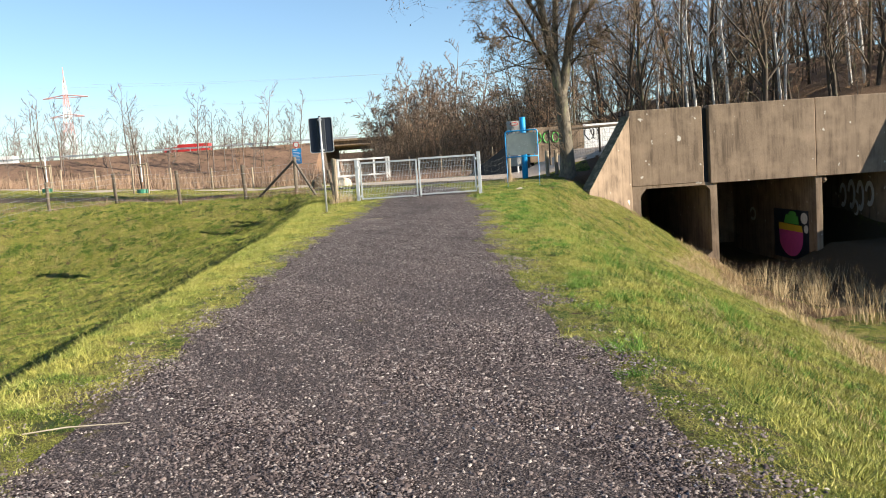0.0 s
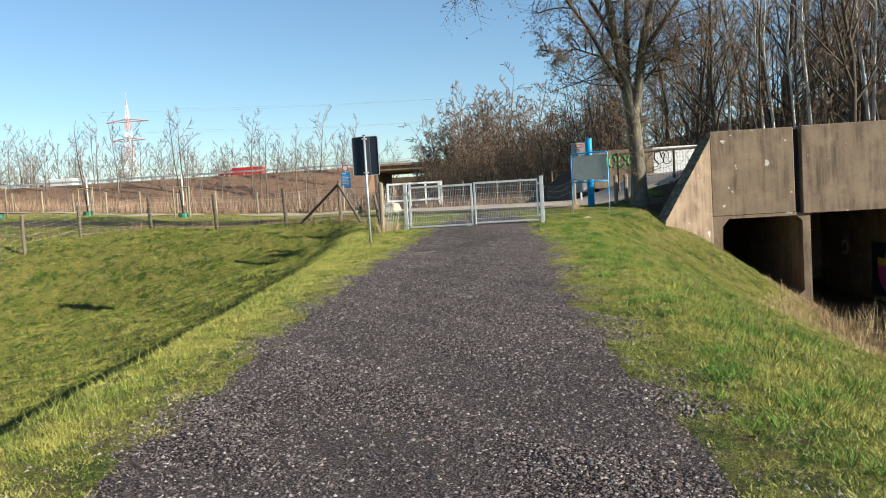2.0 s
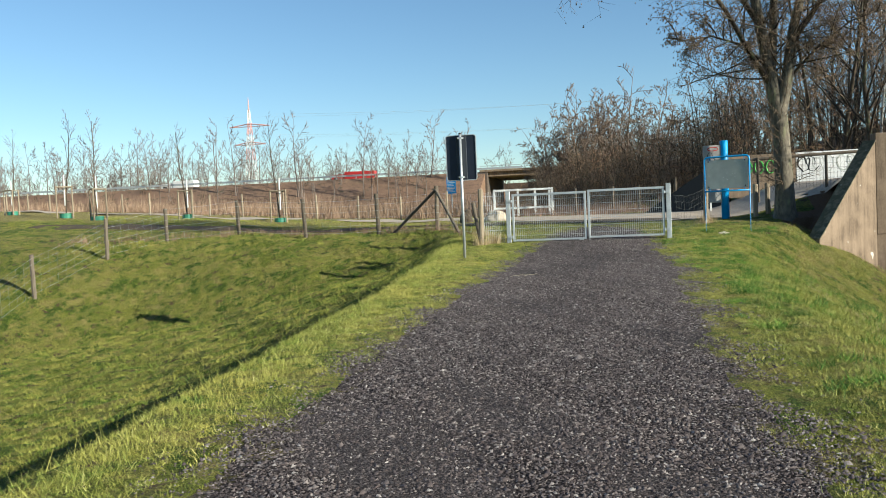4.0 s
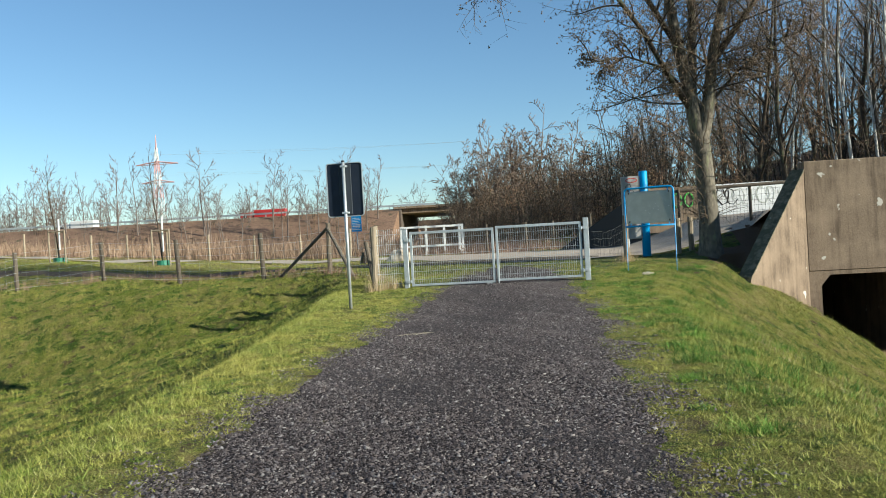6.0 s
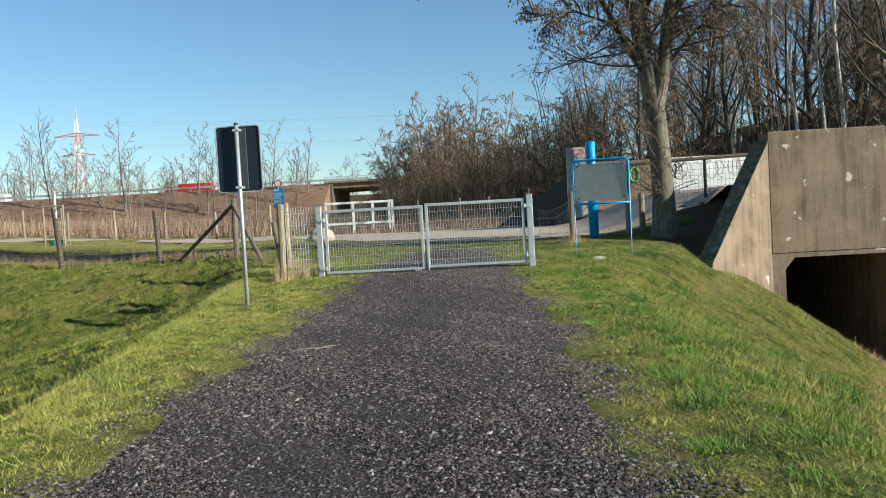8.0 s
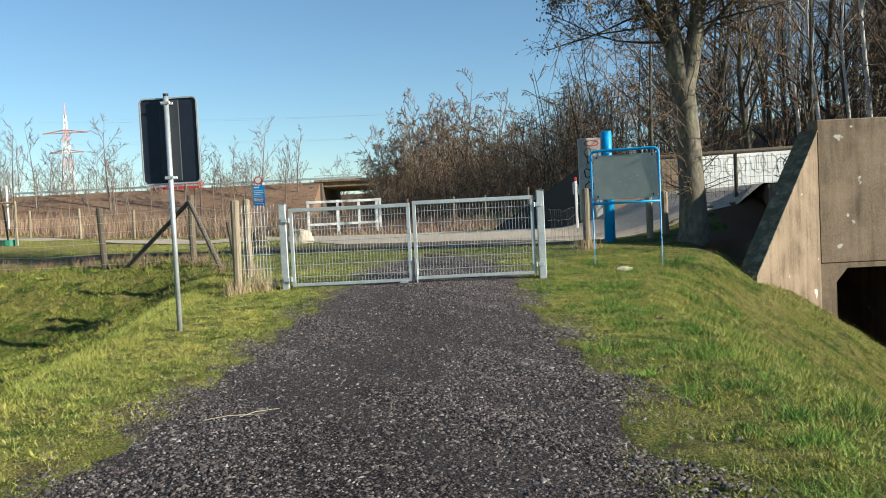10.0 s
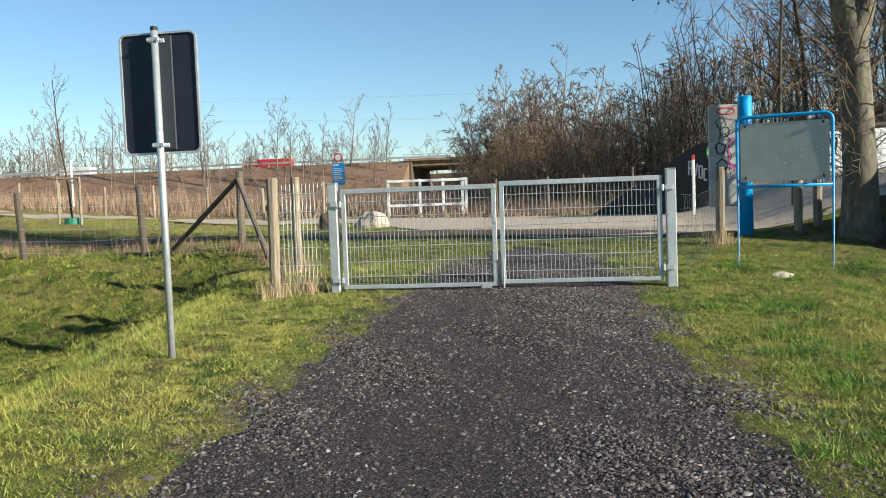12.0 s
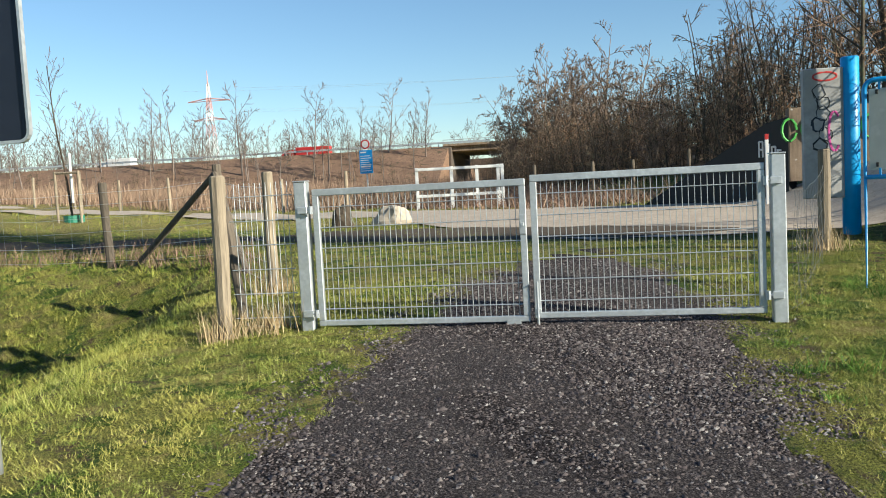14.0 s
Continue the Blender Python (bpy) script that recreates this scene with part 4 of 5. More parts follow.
def arms(seed, height, r, first=0.3, spread=0.9, counts=(14, 7, 6), lengths=(0.42, 0.5, 0.45), droop=0.03, stems=1, lean=(0, 0), twist=0.09, up=0.35):
    """Limbs of a bare tree, level by level: lists of places and radii."""
    rnd = random.Random(seed)
    levels = [[] for _ in range(len(counts) + 1)]
    for sidx in range(stems):
        a = rnd.uniform(0, 6.28)
        lay = 0.0 if stems == 1 else rnd.uniform(0.08, 0.35)
        h = height * rnd.uniform(0.8, 1.0) if stems > 1 else height
        way = (lay * math.cos(a) + lean[0], lay * math.sin(a) + lean[1], 1)
        off = (0, 0, -0.3) if stems == 1 else (rnd.uniform(-0.5, 0.5), rnd.uniform(-0.5, 0.5), -0.3)
        levels[0].append(limb(rnd, off, way, h, r * (1 if stems == 1 else rnd.uniform(0.5, 1)), 0.012, 9, 0.05, 0.02))
    for lv, (count, share) in enumerate(zip(counts, lengths)):
        for pts, rad in levels[lv]:
            whole = sum((q - p).length for p, q in zip(pts, pts[1:]))
            for k in range(count):
                u = first + (1 - first) * (k + rnd.random()) / count if lv == 0 else 0.2 + 0.78 * (k + rnd.random()) / count
                i = min(int(u * (len(pts) - 1)), len(pts) - 2)
                fr = u * (len(pts) - 1) - i
                p, base = pts[i].lerp(pts[i + 1], fr), (rad[i] + (rad[i + 1] - rad[i]) * fr)
                d = (pts[i + 1] - pts[i]).normalized()
                side = d.orthogonal().normalized()
                side.rotate(Matrix.Rotation(rnd.uniform(0, 6.28), 3, d))
                way = d * rnd.uniform(0.35, 0.8) + side * spread + Vector((0, 0, up if lv == 0 else 0.1))
                ln = whole * share * (1.1 - 0.65 * u if lv == 0 else 1.05 - 0.5 * u) * rnd.uniform(0.7, 1.15)
                levels[lv + 1].append(limb(rnd, p, way, ln, max(base * 0.62, 0.006), 0.004, 4 if lv == 0 else 2 if lv == 1 else 1, twist + 0.04 * lv, droop))
    return levels


def tubes(limbs, sides, widen=1.0, least=0.0):
    """One mesh's arrays from limbs, all with the same number of sides."""
    V, F, n = [], [], 0
    ring = [(math.cos(2 * math.pi * k / sides), math.sin(2 * math.pi * k / sides)) for k in range(sides)]
    for pts, rad in limbs:
        axis = (pts[-1] - pts[0]).normalized()
        a = axis.orthogonal().normalized()
        c = axis.cross(a)
        m = len(pts)
        for p, q in zip(pts, rad):
            q = max(q * widen, least)
            for u, w in ring:
                V.append((p.x + q * (u * a.x + w * c.x), p.y + q * (u * a.y + w * c.y), p.z + q * (u * a.z + w * c.z)))
        for i in range(m - 1):
            for k in range(sides):
                k2 = (k + 1) % sides
                F.append((n + i * sides + k, n + i * sides + k2, n + (i + 1) * sides + k2, n + (i + 1) * sides + k))
        n += m * sides
    return V, F


def spikes(limbs, least=0.0):
    """Three-sided twigs that end in a point, as triangles."""
    V, F, n = [], [], 0
    ring = [(math.cos(2 * math.pi * k / 3), math.sin(2 * math.pi * k / 3)) for k in range(3)]
    for pts, rad in limbs:
        axis = (pts[-1] - pts[0]).normalized()
        a = axis.orthogonal().normalized()
        c = axis.cross(a)
        m = len(pts) - 1
        for p, q in zip(pts[:-1], rad):
            q = max(q, least)
            for u, w in ring:
                V.append((p.x + q * (u * a.x + w * c.x), p.y + q * (u * a.y + w * c.y), p.z + q * (u * a.z + w * c.z)))
        V.append(tuple(pts[-1]))
        for i in range(m - 1):
            for k in range(3):
                i0, i1 = n + i * 3 + k, n + i * 3 + (k + 1) % 3
                F += [(i0, i1, i1 + 3), (i0, i1 + 3, i0 + 3)]
        for k in range(3):
            F.append((n + (m - 1) * 3 + k, n + (m - 1) * 3 + (k + 1) % 3, n + m * 3))
        n += m * 3 + 1
    return V, F


def tree_kind(name, label, category, levels, bark, twig, least=0.0, group="", sides=(7, 4)):
    t = thing(name, 0, 0, -500, label, category, group)
    V, F = tubes(levels[0], sides[0])
    me = raw("trunk", V, F, bark, 4)
    me.polygons.foreach_set("use_smooth", [True] * len(me.polygons))
    part("trunk", me, bark, t)
    V, F = tubes(levels[1], sides[1], 1.0, least)
    me = raw("bough_frame", V, F, bark, 4)
    tagged(part("bough_frame", me, bark, t), kind="stuff")
    V, F = spikes([l for lv in levels[2:] for l in lv], least)
    tagged(part("crown", raw("crown", V, F, twig), twig, t), kind="stuff")
    return t


FOREST = [
    tree_kind("forest_tree", "tall bare woodland tree with grey trunk and fine twigs", "tree", arms(3, 14, 0.14, 0.12, 0.85, (17, 6, 6), (0.32, 0.45, 0.5)), BARK, TWIG, 0.015, "woodland trees"),
    tree_kind("forest_tree", "tall bare woodland tree with grey trunk and fine twigs", "tree", arms(5, 12.5, 0.12, 0.08, 0.9, (17, 6, 6), (0.34, 0.45, 0.5)), BARK, TWIG, 0.015, "woodland trees"),
    tree_kind("forest_tree", "slender bare woodland tree with russet twigs", "tree", arms(8, 12, 0.09, 0.1, 0.8, (16, 6, 6), (0.34, 0.45, 0.5)), BARK, RUST, 0.015, "woodland trees"),
    tree_kind("forest_tree", "many-stemmed bare woodland tree with brown twigs", "tree", arms(12, 12, 0.13, 0.1, 0.85, (7, 6, 5), (0.34, 0.45, 0.5), stems=3), BARK, TWIG, 0.015, "woodland trees"),
]
BIRCHES = [tree_kind("birch_tree", "slender white-barked birch with fine reddish twigs", "tree", arms(21, 14, 0.11, 0.35, 0.5, (12, 4, 3), (0.25, 0.5, 0.5)), BIRCH, RUST, 0.008, "birches")]
SHRUBS = [
    tree_kind("shrub", "tangled bare brown shrub at the edge of the wood", "shrub", arms(31, 4.5, 0.03, 0.08, 1.3, (5, 4, 3), (0.4, 0.5, 0.5), stems=4, twist=0.16, up=0.1), BARK, RUST, 0.014, "shrubs", (4, 3)),
    tree_kind("shrub", "tangled bare brown shrub at the edge of the wood", "shrub", arms(33, 5.2, 0.035, 0.05, 1.2, (5, 4, 3), (0.4, 0.5, 0.5), stems=4, twist=0.16, up=0.1), BARK, TWIG, 0.014, "shrubs", (4, 3)),
]
FAR = [
    tree_kind("far_tree", "tall bare tree far off along the motorway", "tree", arms(41, 14, 0.16, 0.35, 0.75, (9, 5, 6), (0.36, 0.42, 0.42), twist=0.08, up=0.25), FARTWIG, FARTWIG, 0.029, "motorway trees", (5, 3)),
    tree_kind("far_tree", "slim bare tree far off along the motorway", "tree", arms(43, 14, 0.13, 0.4, 0.6, (8, 5, 6), (0.28, 0.42, 0.42), twist=0.08, up=0.25), FARTWIG, FARTWIG, 0.029, "motorway trees", (5, 3)),
    tree_kind("far_tree", "forked bare tree far off along the motorway", "tree", arms(47, 13, 0.16, 0.3, 0.75, (6, 5, 5), (0.36, 0.42, 0.42), stems=2, twist=0.08, up=0.25), FARTWIG, FARTWIG, 0.029, "motorway trees", (5, 3)),
]
CLUMP = [
    tree_kind("clump_tree", "broad bare tree in a dense grey-brown clump", "tree", arms(51, 12, 0.15, 0.12, 1.0, (9, 6, 7), (0.3, 0.45, 0.45), stems=4, twist=0.14, up=0.12), CLUMPTWIG, CLUMPTWIG, 0.027, "clump trees", (5, 3)),
    tree_kind("clump_tree", "broad bare tree in a dense grey-brown clump", "tree", arms(53, 12, 0.14, 0.12, 1.0, (9, 6, 7), (0.3, 0.45, 0.45), stems=3, twist=0.14, up=0.12), CLUMPTWIG, CLUMPTWIG, 0.027, "clump trees", (5, 3)),
]


def plant(kind, x, y, size, turn, sink=0.0):
    o = copy_thing(kind, Matrix.LocRotScale((x, y, z_at(x, y) - sink), Euler((0, 0, turn)), (size, size, size)))
    return o


def settle(kind, x, y, size, turn):
    """Puts the first of a kind itself in place."""
    kind.matrix_basis = Matrix.LocRotScale((x, y, z_at(x, y)), Euler((0, 0, turn)), (size, size, size))


def build_woods():
    rnd = random.Random(4)
    # woodland on the hillside behind the bridge
    for i in range(115):
        x = rnd.uniform(7, 54)
        y = 43.5 + rnd.random() ** 1.3 * 46
        size = rnd.uniform(0.75, 1.15)
        if x / (y - 8) < 0.17:
            size *= 0.55
        plant(rnd.choice(FOREST), x, y, size, rnd.uniform(0, 6.28))
    for i in range(24):
        plant(BIRCHES[0], rnd.uniform(14, 44), rnd.uniform(45, 60), rnd.uniform(0.7, 1.05), rnd.uniform(0, 6.28))
    for i in range(75):
        x = rnd.uniform(5, 48)
        plant(rnd.choice(SHRUBS), x, rnd.uniform(42, 60) + (4 if x < 8 else 0), rnd.uniform(0.6, 1.1), rnd.uniform(0, 6.28))
    # the dark edge of the wood beyond the lane
    for i in range(70):
        u = rnd.random()
        x, y = -12 + 20 * u + rnd.uniform(-2, 3), 128 - 75 * u + rnd.uniform(2, 22)
        size = rnd.uniform(0.32, 0.46) if x / (y - 8) < 0.13 else rnd.uniform(0.55, 0.85)
        plant(rnd.choice(FOREST + CLUMP), x, y, size, rnd.uniform(0, 6.28))
    for i in range(42):
        plant(rnd.choice(SHRUBS), rnd.uniform(9, 62), rnd.uniform(60, 95), rnd.uniform(1.5, 2.3), rnd.uniform(0, 6.28))
    for i in range(52):
        u = rnd.random()
        x, y = -13 + 21 * u + rnd.uniform(-1, 3), 126 - 74 * u + rnd.uniform(-4, 8)
        plant(rnd.choice(SHRUBS), x, y, rnd.uniform(0.7, 1.2), rnd.uniform(0, 6.28))
    # undergrowth that closes the edge of the wood
    for i in range(60):
        u = rnd.random()
        x, y = -10 + 20 * u + rnd.uniform(-1, 4), 124 - 72 * u + rnd.uniform(4, 16)
        plant(rnd.choice(SHRUBS), x, y, rnd.uniform(1.2, 1.7), rnd.uniform(0, 6.28))
    # the big clump
    for i in range(44):
        a, d = rnd.uniform(0, 6.28), rnd.random() ** 0.5
        x, y = 1.2 + 10.5 * d * math.cos(a), 124 + 8 * d * math.sin(a)
        k = rnd.choice(CLUMP)
        plant(k, x, y, (1.6 - 0.85 * d * d) * rnd.uniform(0.88, 1.02), rnd.uniform(0, 6.28))
    # trees along the motorway
    for i in range(84):
        x = rnd.uniform(-190, -24)
        plant(rnd.choice(FAR), x, 152 + rnd.uniform(0, 12) if rnd.random() < 0.35 else 200 + rnd.uniform(0, 50), rnd.uniform(0.8, 1.5), rnd.uniform(0, 6.28))
    for i in range(190):
        x = rnd.uniform(-290, -48)
        plant(rnd.choice(FAR), x, 235 + rnd.uniform(0, 60) + 0.1 * x, rnd.uniform(1.0, 1.6) * (1.25 if x < -90 else 1.0), rnd.uniform(0, 6.28))
    # scrub and thin trees on the motorway bank
    for i in range(110):
        x, y = rnd.uniform(-150, -25), rnd.uniform(147, 164)
        kind = rnd.choice(SHRUBS + SHRUBS + FAR[:2])
        o = plant(kind, x, y, rnd.uniform(0.55, 0.95), rnd.uniform(0, 6.28))
        o.location.z = 0.5 + (y - 146) / 19 * 8.5 - 0.2
    for k, (x, y) in zip(FOREST + BIRCHES + SHRUBS + FAR + CLUMP, ((12, 47), (17, 49), (22, 46), (27, 50), (24, 48), (9, 45), (15, 44), (-60, 212), (-84, 205), (-110, 215), (-2, 122), (2, 127))):
        settle(k, x, y, 1.0, x)


build_woods()


def build_alder():
    """The big tree by the board: a trunk that forks, with long limbs over the lane."""
    rnd = random.Random(77)
    x, y = 4.9, 31.0
    t = thing("alder_tree", x, y, z_at(x, y), "big bare alder with forked grey trunk and small dark cones", "tree")
    trunk = [([Vector(p) for p in ((0, 0, -0.3), (0.0, 0, 0.25), (0.0, 0, 1.0), (-0.05, 0, 2.2), (-0.12, 0, 3.2))], [0.4, 0.29, 0.25, 0.23, 0.22])]
    mains = []
    for start, pts, r in (
        ((-0.12, 0, 3.0), ((-0.3, 0.05, 4.2), (-0.55, 0.1, 5.6), (-0.8, 0.1, 7.4), (-0.9, 0.3, 9.5), (-1.0, 0.4, 12.5)), 0.22),
        ((-0.1, 0, 2.9), ((0.15, -0.05, 4.0), (0.3, -0.1, 5.2), (0.75, -0.1, 7.0), (0.95, 0.2, 9.2), (1.2, 0.2, 12.0)), 0.2),
        ((-0.3, 0.05, 4.0), ((-0.15, 0.3, 5.2), (0.0, 0.6, 7.0), (-0.1, 0.8, 10.0), (0.0, 1.0, 13.0)), 0.16),
        ((-0.2, 0, 3.6), ((-0.8, -0.1, 4.6), (-1.5, -0.3, 5.9), (-2.3, -0.5, 7.0), (-3.5, -0.6, 7.7), (-5.9, -0.7, 7.6)), 0.1),
        ((-0.5, 0.1, 5.4), ((-1.3, 0.0, 6.8), (-2.0, -0.3, 8.0), (-3.2, -0.4, 9.2), (-5.2, -0.5, 9.4)), 0.09),
        ((0.3, -0.1, 5.0), ((1.2, -0.3, 6.2), (2.2, -0.6, 7.5), (3.4, -0.8, 8.8)), 0.1),
        ((-0.3, 0.05, 4.2), ((-1.0, -0.2, 4.9), (-1.9, -0.4, 5.2), (-3.0, -0.5, 5.1)), 0.05),
        ((0.15, -0.05, 3.9), ((0.9, -0.3, 4.7), (1.7, -0.5, 5.3), (2.7, -0.6, 5.6)), 0.05),
    ):
        p = [Vector(start)] + [Vector(q) for q in pts]
        mains.append((p, [r * (1 - 0.8 * i / (len(p) - 1)) for i in range(len(p))]))
    V, F = tubes(trunk + mains[:3], 12)
    me = raw("trunk", V, F, ALDERBARK, 4)
    me.polygons.foreach_set("use_smooth", [True] * len(me.polygons))
    part("trunk", me, ALDERBARK, t)
    mids, twigs, fine = [], [], []

    def sprout(source, count, share, lo, r, n, up, keep):
        for pts, rad in source:
            whole = sum((b - a).length for a, b in zip(pts, pts[1:]))
            for k in range(count):
                u = lo + (0.99 - lo) * (k + rnd.random()) / count
                i = min(int(u * (len(pts) - 1)), len(pts) - 2)
                fr = u * (len(pts) - 1) - i
                p = pts[i].lerp(pts[i + 1], fr)
                d = (pts[i + 1] - pts[i]).normalized()
                side = d.orthogonal().normalized()
                side.rotate(Matrix.Rotation(rnd.uniform(0, 6.28), 3, d))
                keep.append(limb(rnd, p, d * rnd.uniform(0.2, 0.7) + side + Vector((0, 0, up)), whole * share * rnd.uniform(0.5, 1.1), r, r * 0.35, n, 0.12, 0.0))
    sprout(mains, 17, 0.3, 0.12, 0.024, 5, 0.1, mids)
    # thin shoots low on the trunk
    sprout(trunk, 60, 0.42, 0.4, 0.014, 5, 0.15, twigs)
    sprout(mains[:3], 30, 0.13, 0.02, 0.014, 4, 0.1, twigs)
    sprout(mids, 12, 0.48, 0.15, 0.011, 3, 0.0, twigs)
    sprout(twigs, 6, 0.5, 0.15, 0.006, 2, -0.05, fine)
    V, F = tubes(mains[3:] + mids, 6)
    part("bough_frame", raw("bough_frame", V, F, BARK, 4), BARK, t)
    V, F = spikes(twigs + fine)
    tagged(part("crown", raw("crown", V, F, TWIG), TWIG, t), kind="stuff")
    # cones at the ends
    oct_v = [(1, 0, 0), (-1, 0, 0), (0, 1, 0), (0, -1, 0), (0, 0, 1.4), (0, 0, -1.4)]
    oct_f = [(0, 2, 4), (2, 1, 4), (1, 3, 4), (3, 0, 4), (2, 0, 5), (1, 2, 5), (3, 1, 5), (0, 3, 5)]
    V, F = [], []
    for pts, _ in fine + twigs:
        if pts[-1].z < 4.0:
            continue
        for k in range(rnd.choice((0, 1, 2, 3))):
            c = pts[-1] + Vector((rnd.uniform(-0.05, 0.05), rnd.uniform(-0.05, 0.05), rnd.uniform(-0.07, 0.01)))
            q = rnd.uniform(0.012, 0.022)
            n = len(V)
            V += [(c.x + q * a, c.y + q * b, c.z + q * e) for a, b, e in oct_v]
            F += [tuple(n + i for i in f) for f in oct_f]
    tagged(part("cone", raw("cone", V, F, TWIG), TWIG, t), kind="stuff")


build_alder()


# ---- far bridge parapet, pillar, and what stands along the lane ----
def build_far_parapet():
    p = thing("far_parapet", 5.0, 40.0, 2.0, "white-painted concrete parapet of the bridge covered in graffiti", "parapet")
    inv = Matrix.Translation((-5.0, -40.0, -2.0))

    def here(s):
        s.v = [inv @ v for v in s.v]
        return s
    for i in range(7):
        x = 4.55 + i * 2.62
        part("panel", here(Shape().box(x, 40.0, 1.6, x + 2.6, 40.3, 3.24 + 0.01 * (i % 2), 0.01)), WALLPAINT if i else CONCRETE, p)
    rnd = random.Random(5)
    for i in range(15):
        x, z = 7.3 + i * 0.72 + rnd.uniform(-0.15, 0.15), 2.75 + rnd.uniform(-0.12, 0.1)
        s = Shape()
        for k in range(2):
            pts, w = [], rnd.uniform(0, 6.28)
            for q in range(9):
                w += rnd.uniform(0.3, 1.3)
                pts.append((x + k * 0.3 + 0.2 * math.cos(w) + q * 0.02, 39.992, z + 0.3 * math.sin(w)))
            s.tube(pts, rnd.choice((0.016, 0.03)), 5)
        for q in s.v:
            q.y = 39.995 + 0.1 * (q.y - 39.992)
        part("graffiti", here(s), PANEL if i % 4 else BLACK, p, "black sprayed strokes")
    s = Shape()
    for k in range(5):
        a = [(4.55 + 0.42 * k + 0.16 * math.cos(w), 2.75 + 0.25 * math.sin(w)) for w in np.linspace(0, 6, 12)]
        s.tube([(u, 39.985, v) for u, v in a], 0.03, 5)
    part("graffiti", here(s), GREEN, p, "green sprayed loops")
    # wing that falls away on the far side
    hi, lo = Vector((4.55, 40.1, 3.05)), Vector((1.4, 43.4, 1.0))
    way = Vector((lo.x - hi.x, lo.y - hi.y, 0)).normalized()
    out = Vector((way.y, -way.x, 0)) * 0.3
    v = [Vector((hi.x, hi.y, 0.4)), Vector((lo.x, lo.y, 0.4)), lo, hi.lerp(lo, 0.12) + Vector((0, 0, 0.16)), hi]
    s = Shape().put(v + [q + out for q in v], [(0, 1, 2, 3, 4), (9, 8, 7, 6, 5)] + [(k, k + 5, (k + 1) % 5 + 5, (k + 1) % 5) for k in range(5)])
    part("wing", here(s), BLACK, p, "black sloping wing")
    s = Shape()
    for k, (u, z, du, dz) in enumerate(((0.35, 2.35, 0.0, 0.4), (0.35, 2.75, 0.16, 0.0), (0.51, 2.35, 0.0, 0.4), (0.36, 2.55, 0.14, 0.0), (0.62, 2.7, 0.1, -0.38), (0.72, 2.32, 0.1, 0.36),
                                        (0.9, 2.25, 0.0, 0.36), (0.9, 2.6, 0.16, 0.0), (0.9, 2.25, 0.16, 0.0), (1.06, 2.25, 0.0, 0.35), (1.16, 2.18, 0.0, 0.35), (1.16, 2.18, 0.14, 0.0), (1.16, 2.5, 0.14, 0.0))):
        a0, a1 = hi + way * (0.95 - 0.6 * u), hi + way * (0.95 - 0.6 * (u + du))
        a0.z, a1.z = 2.05 + (z - 2.2) * 0.9, 2.05 + (z + dz - 2.2) * 0.9
        s.tube([a0 - out * 0.03, a1 - out * 0.03], 0.022, 5)
    part("graffiti", here(s), WALLPAINT, p, "white sprayed letter strokes")


build_far_parapet()


def build_info_sign():
    x, y = -9.02, 55.0
    z = z_at(x, y)
    low, high = 2.64 - z, 3.63 - z
    t = thing("information_sign", x, y, z, "blue information sign under a round red-rimmed sign on a post", "sign", rz=-6)
    part("post", Shape().tube([(0, 0.03, -0.3), (0, 0.03, high + 0.4)], 0.035, 10), ZINC, t)
    p = part("panel", Shape().box(-0.29, -0.012, low, 0.29, 0.0, high, 0.003), SIGNBLUE, t, "blue panel with white lines")
    for k in range(8):
        if k != 2:
            part("text_line", Shape().box(-0.24, -0.018, low + 0.1 + k * 0.09, 0.24 - 0.06 * (k % 3), -0.013, low + 0.125 + k * 0.09), WHITE, p)
    part("text_line", Shape().box(-0.24, -0.018, low + 0.26, 0.2, -0.013, low + 0.33), WHITE, p, "broad white line")
    part("text_line", Shape().box(-0.24, -0.018, high - 0.12, 0.02, -0.013, high - 0.06), WHITE, p)
    d = part("round_sign", Shape().tube([(0, -0.02, high + 0.25), (0, 0.0, high + 0.25)], 0.2, 24), RED, t, "red rim")
    part("face", Shape().tube([(0, -0.026, high + 0.25), (0, -0.02, high + 0.25)], 0.145, 24), WHITE, d, "white centre")


build_info_sign()


def boulder(name, x, y, sx, sy, sz, mat, label, seed):
    bm = bmesh.new()
    bmesh.ops.create_icosphere(bm, subdivisions=3, radius=1)
    for v in bm.verts:
        n = noise.noise(v.co * 1.3 + Vector((seed, 0, 0))) * 0.35 + noise.noise(v.co * 3.1 + Vector((seed, 5, 0))) * 0.12
        v.co *= 1 + n
        v.co = Vector((v.co.x * sx, v.co.y * sy, max(v.co.z, -0.35) * sz))
    me = bpy.data.meshes.new(name)
    bm.to_mesh(me)
    bm.free()
    me.materials.append(mat)
    o = new(name, me)
    o.location = (x, y, z_at(x, y) + 0.2 * sz)
    return tagged(o, label, name)


boulder("boulder", -4.4, 38.9, 0.42, 0.3, 0.4, STONE, "large pale boulder on the grass by the lane", 2.0)
boulder("tree_stump", -5.55, 38.9, 0.28, 0.26, 0.42, BARK, "dark low tree stump overgrown with yellow grass", 7.0)
boulder("stone", 2.75, 27.6, 0.13, 0.09, 0.05, STONE, "flat pale stone in the grass before the board", 4.0)


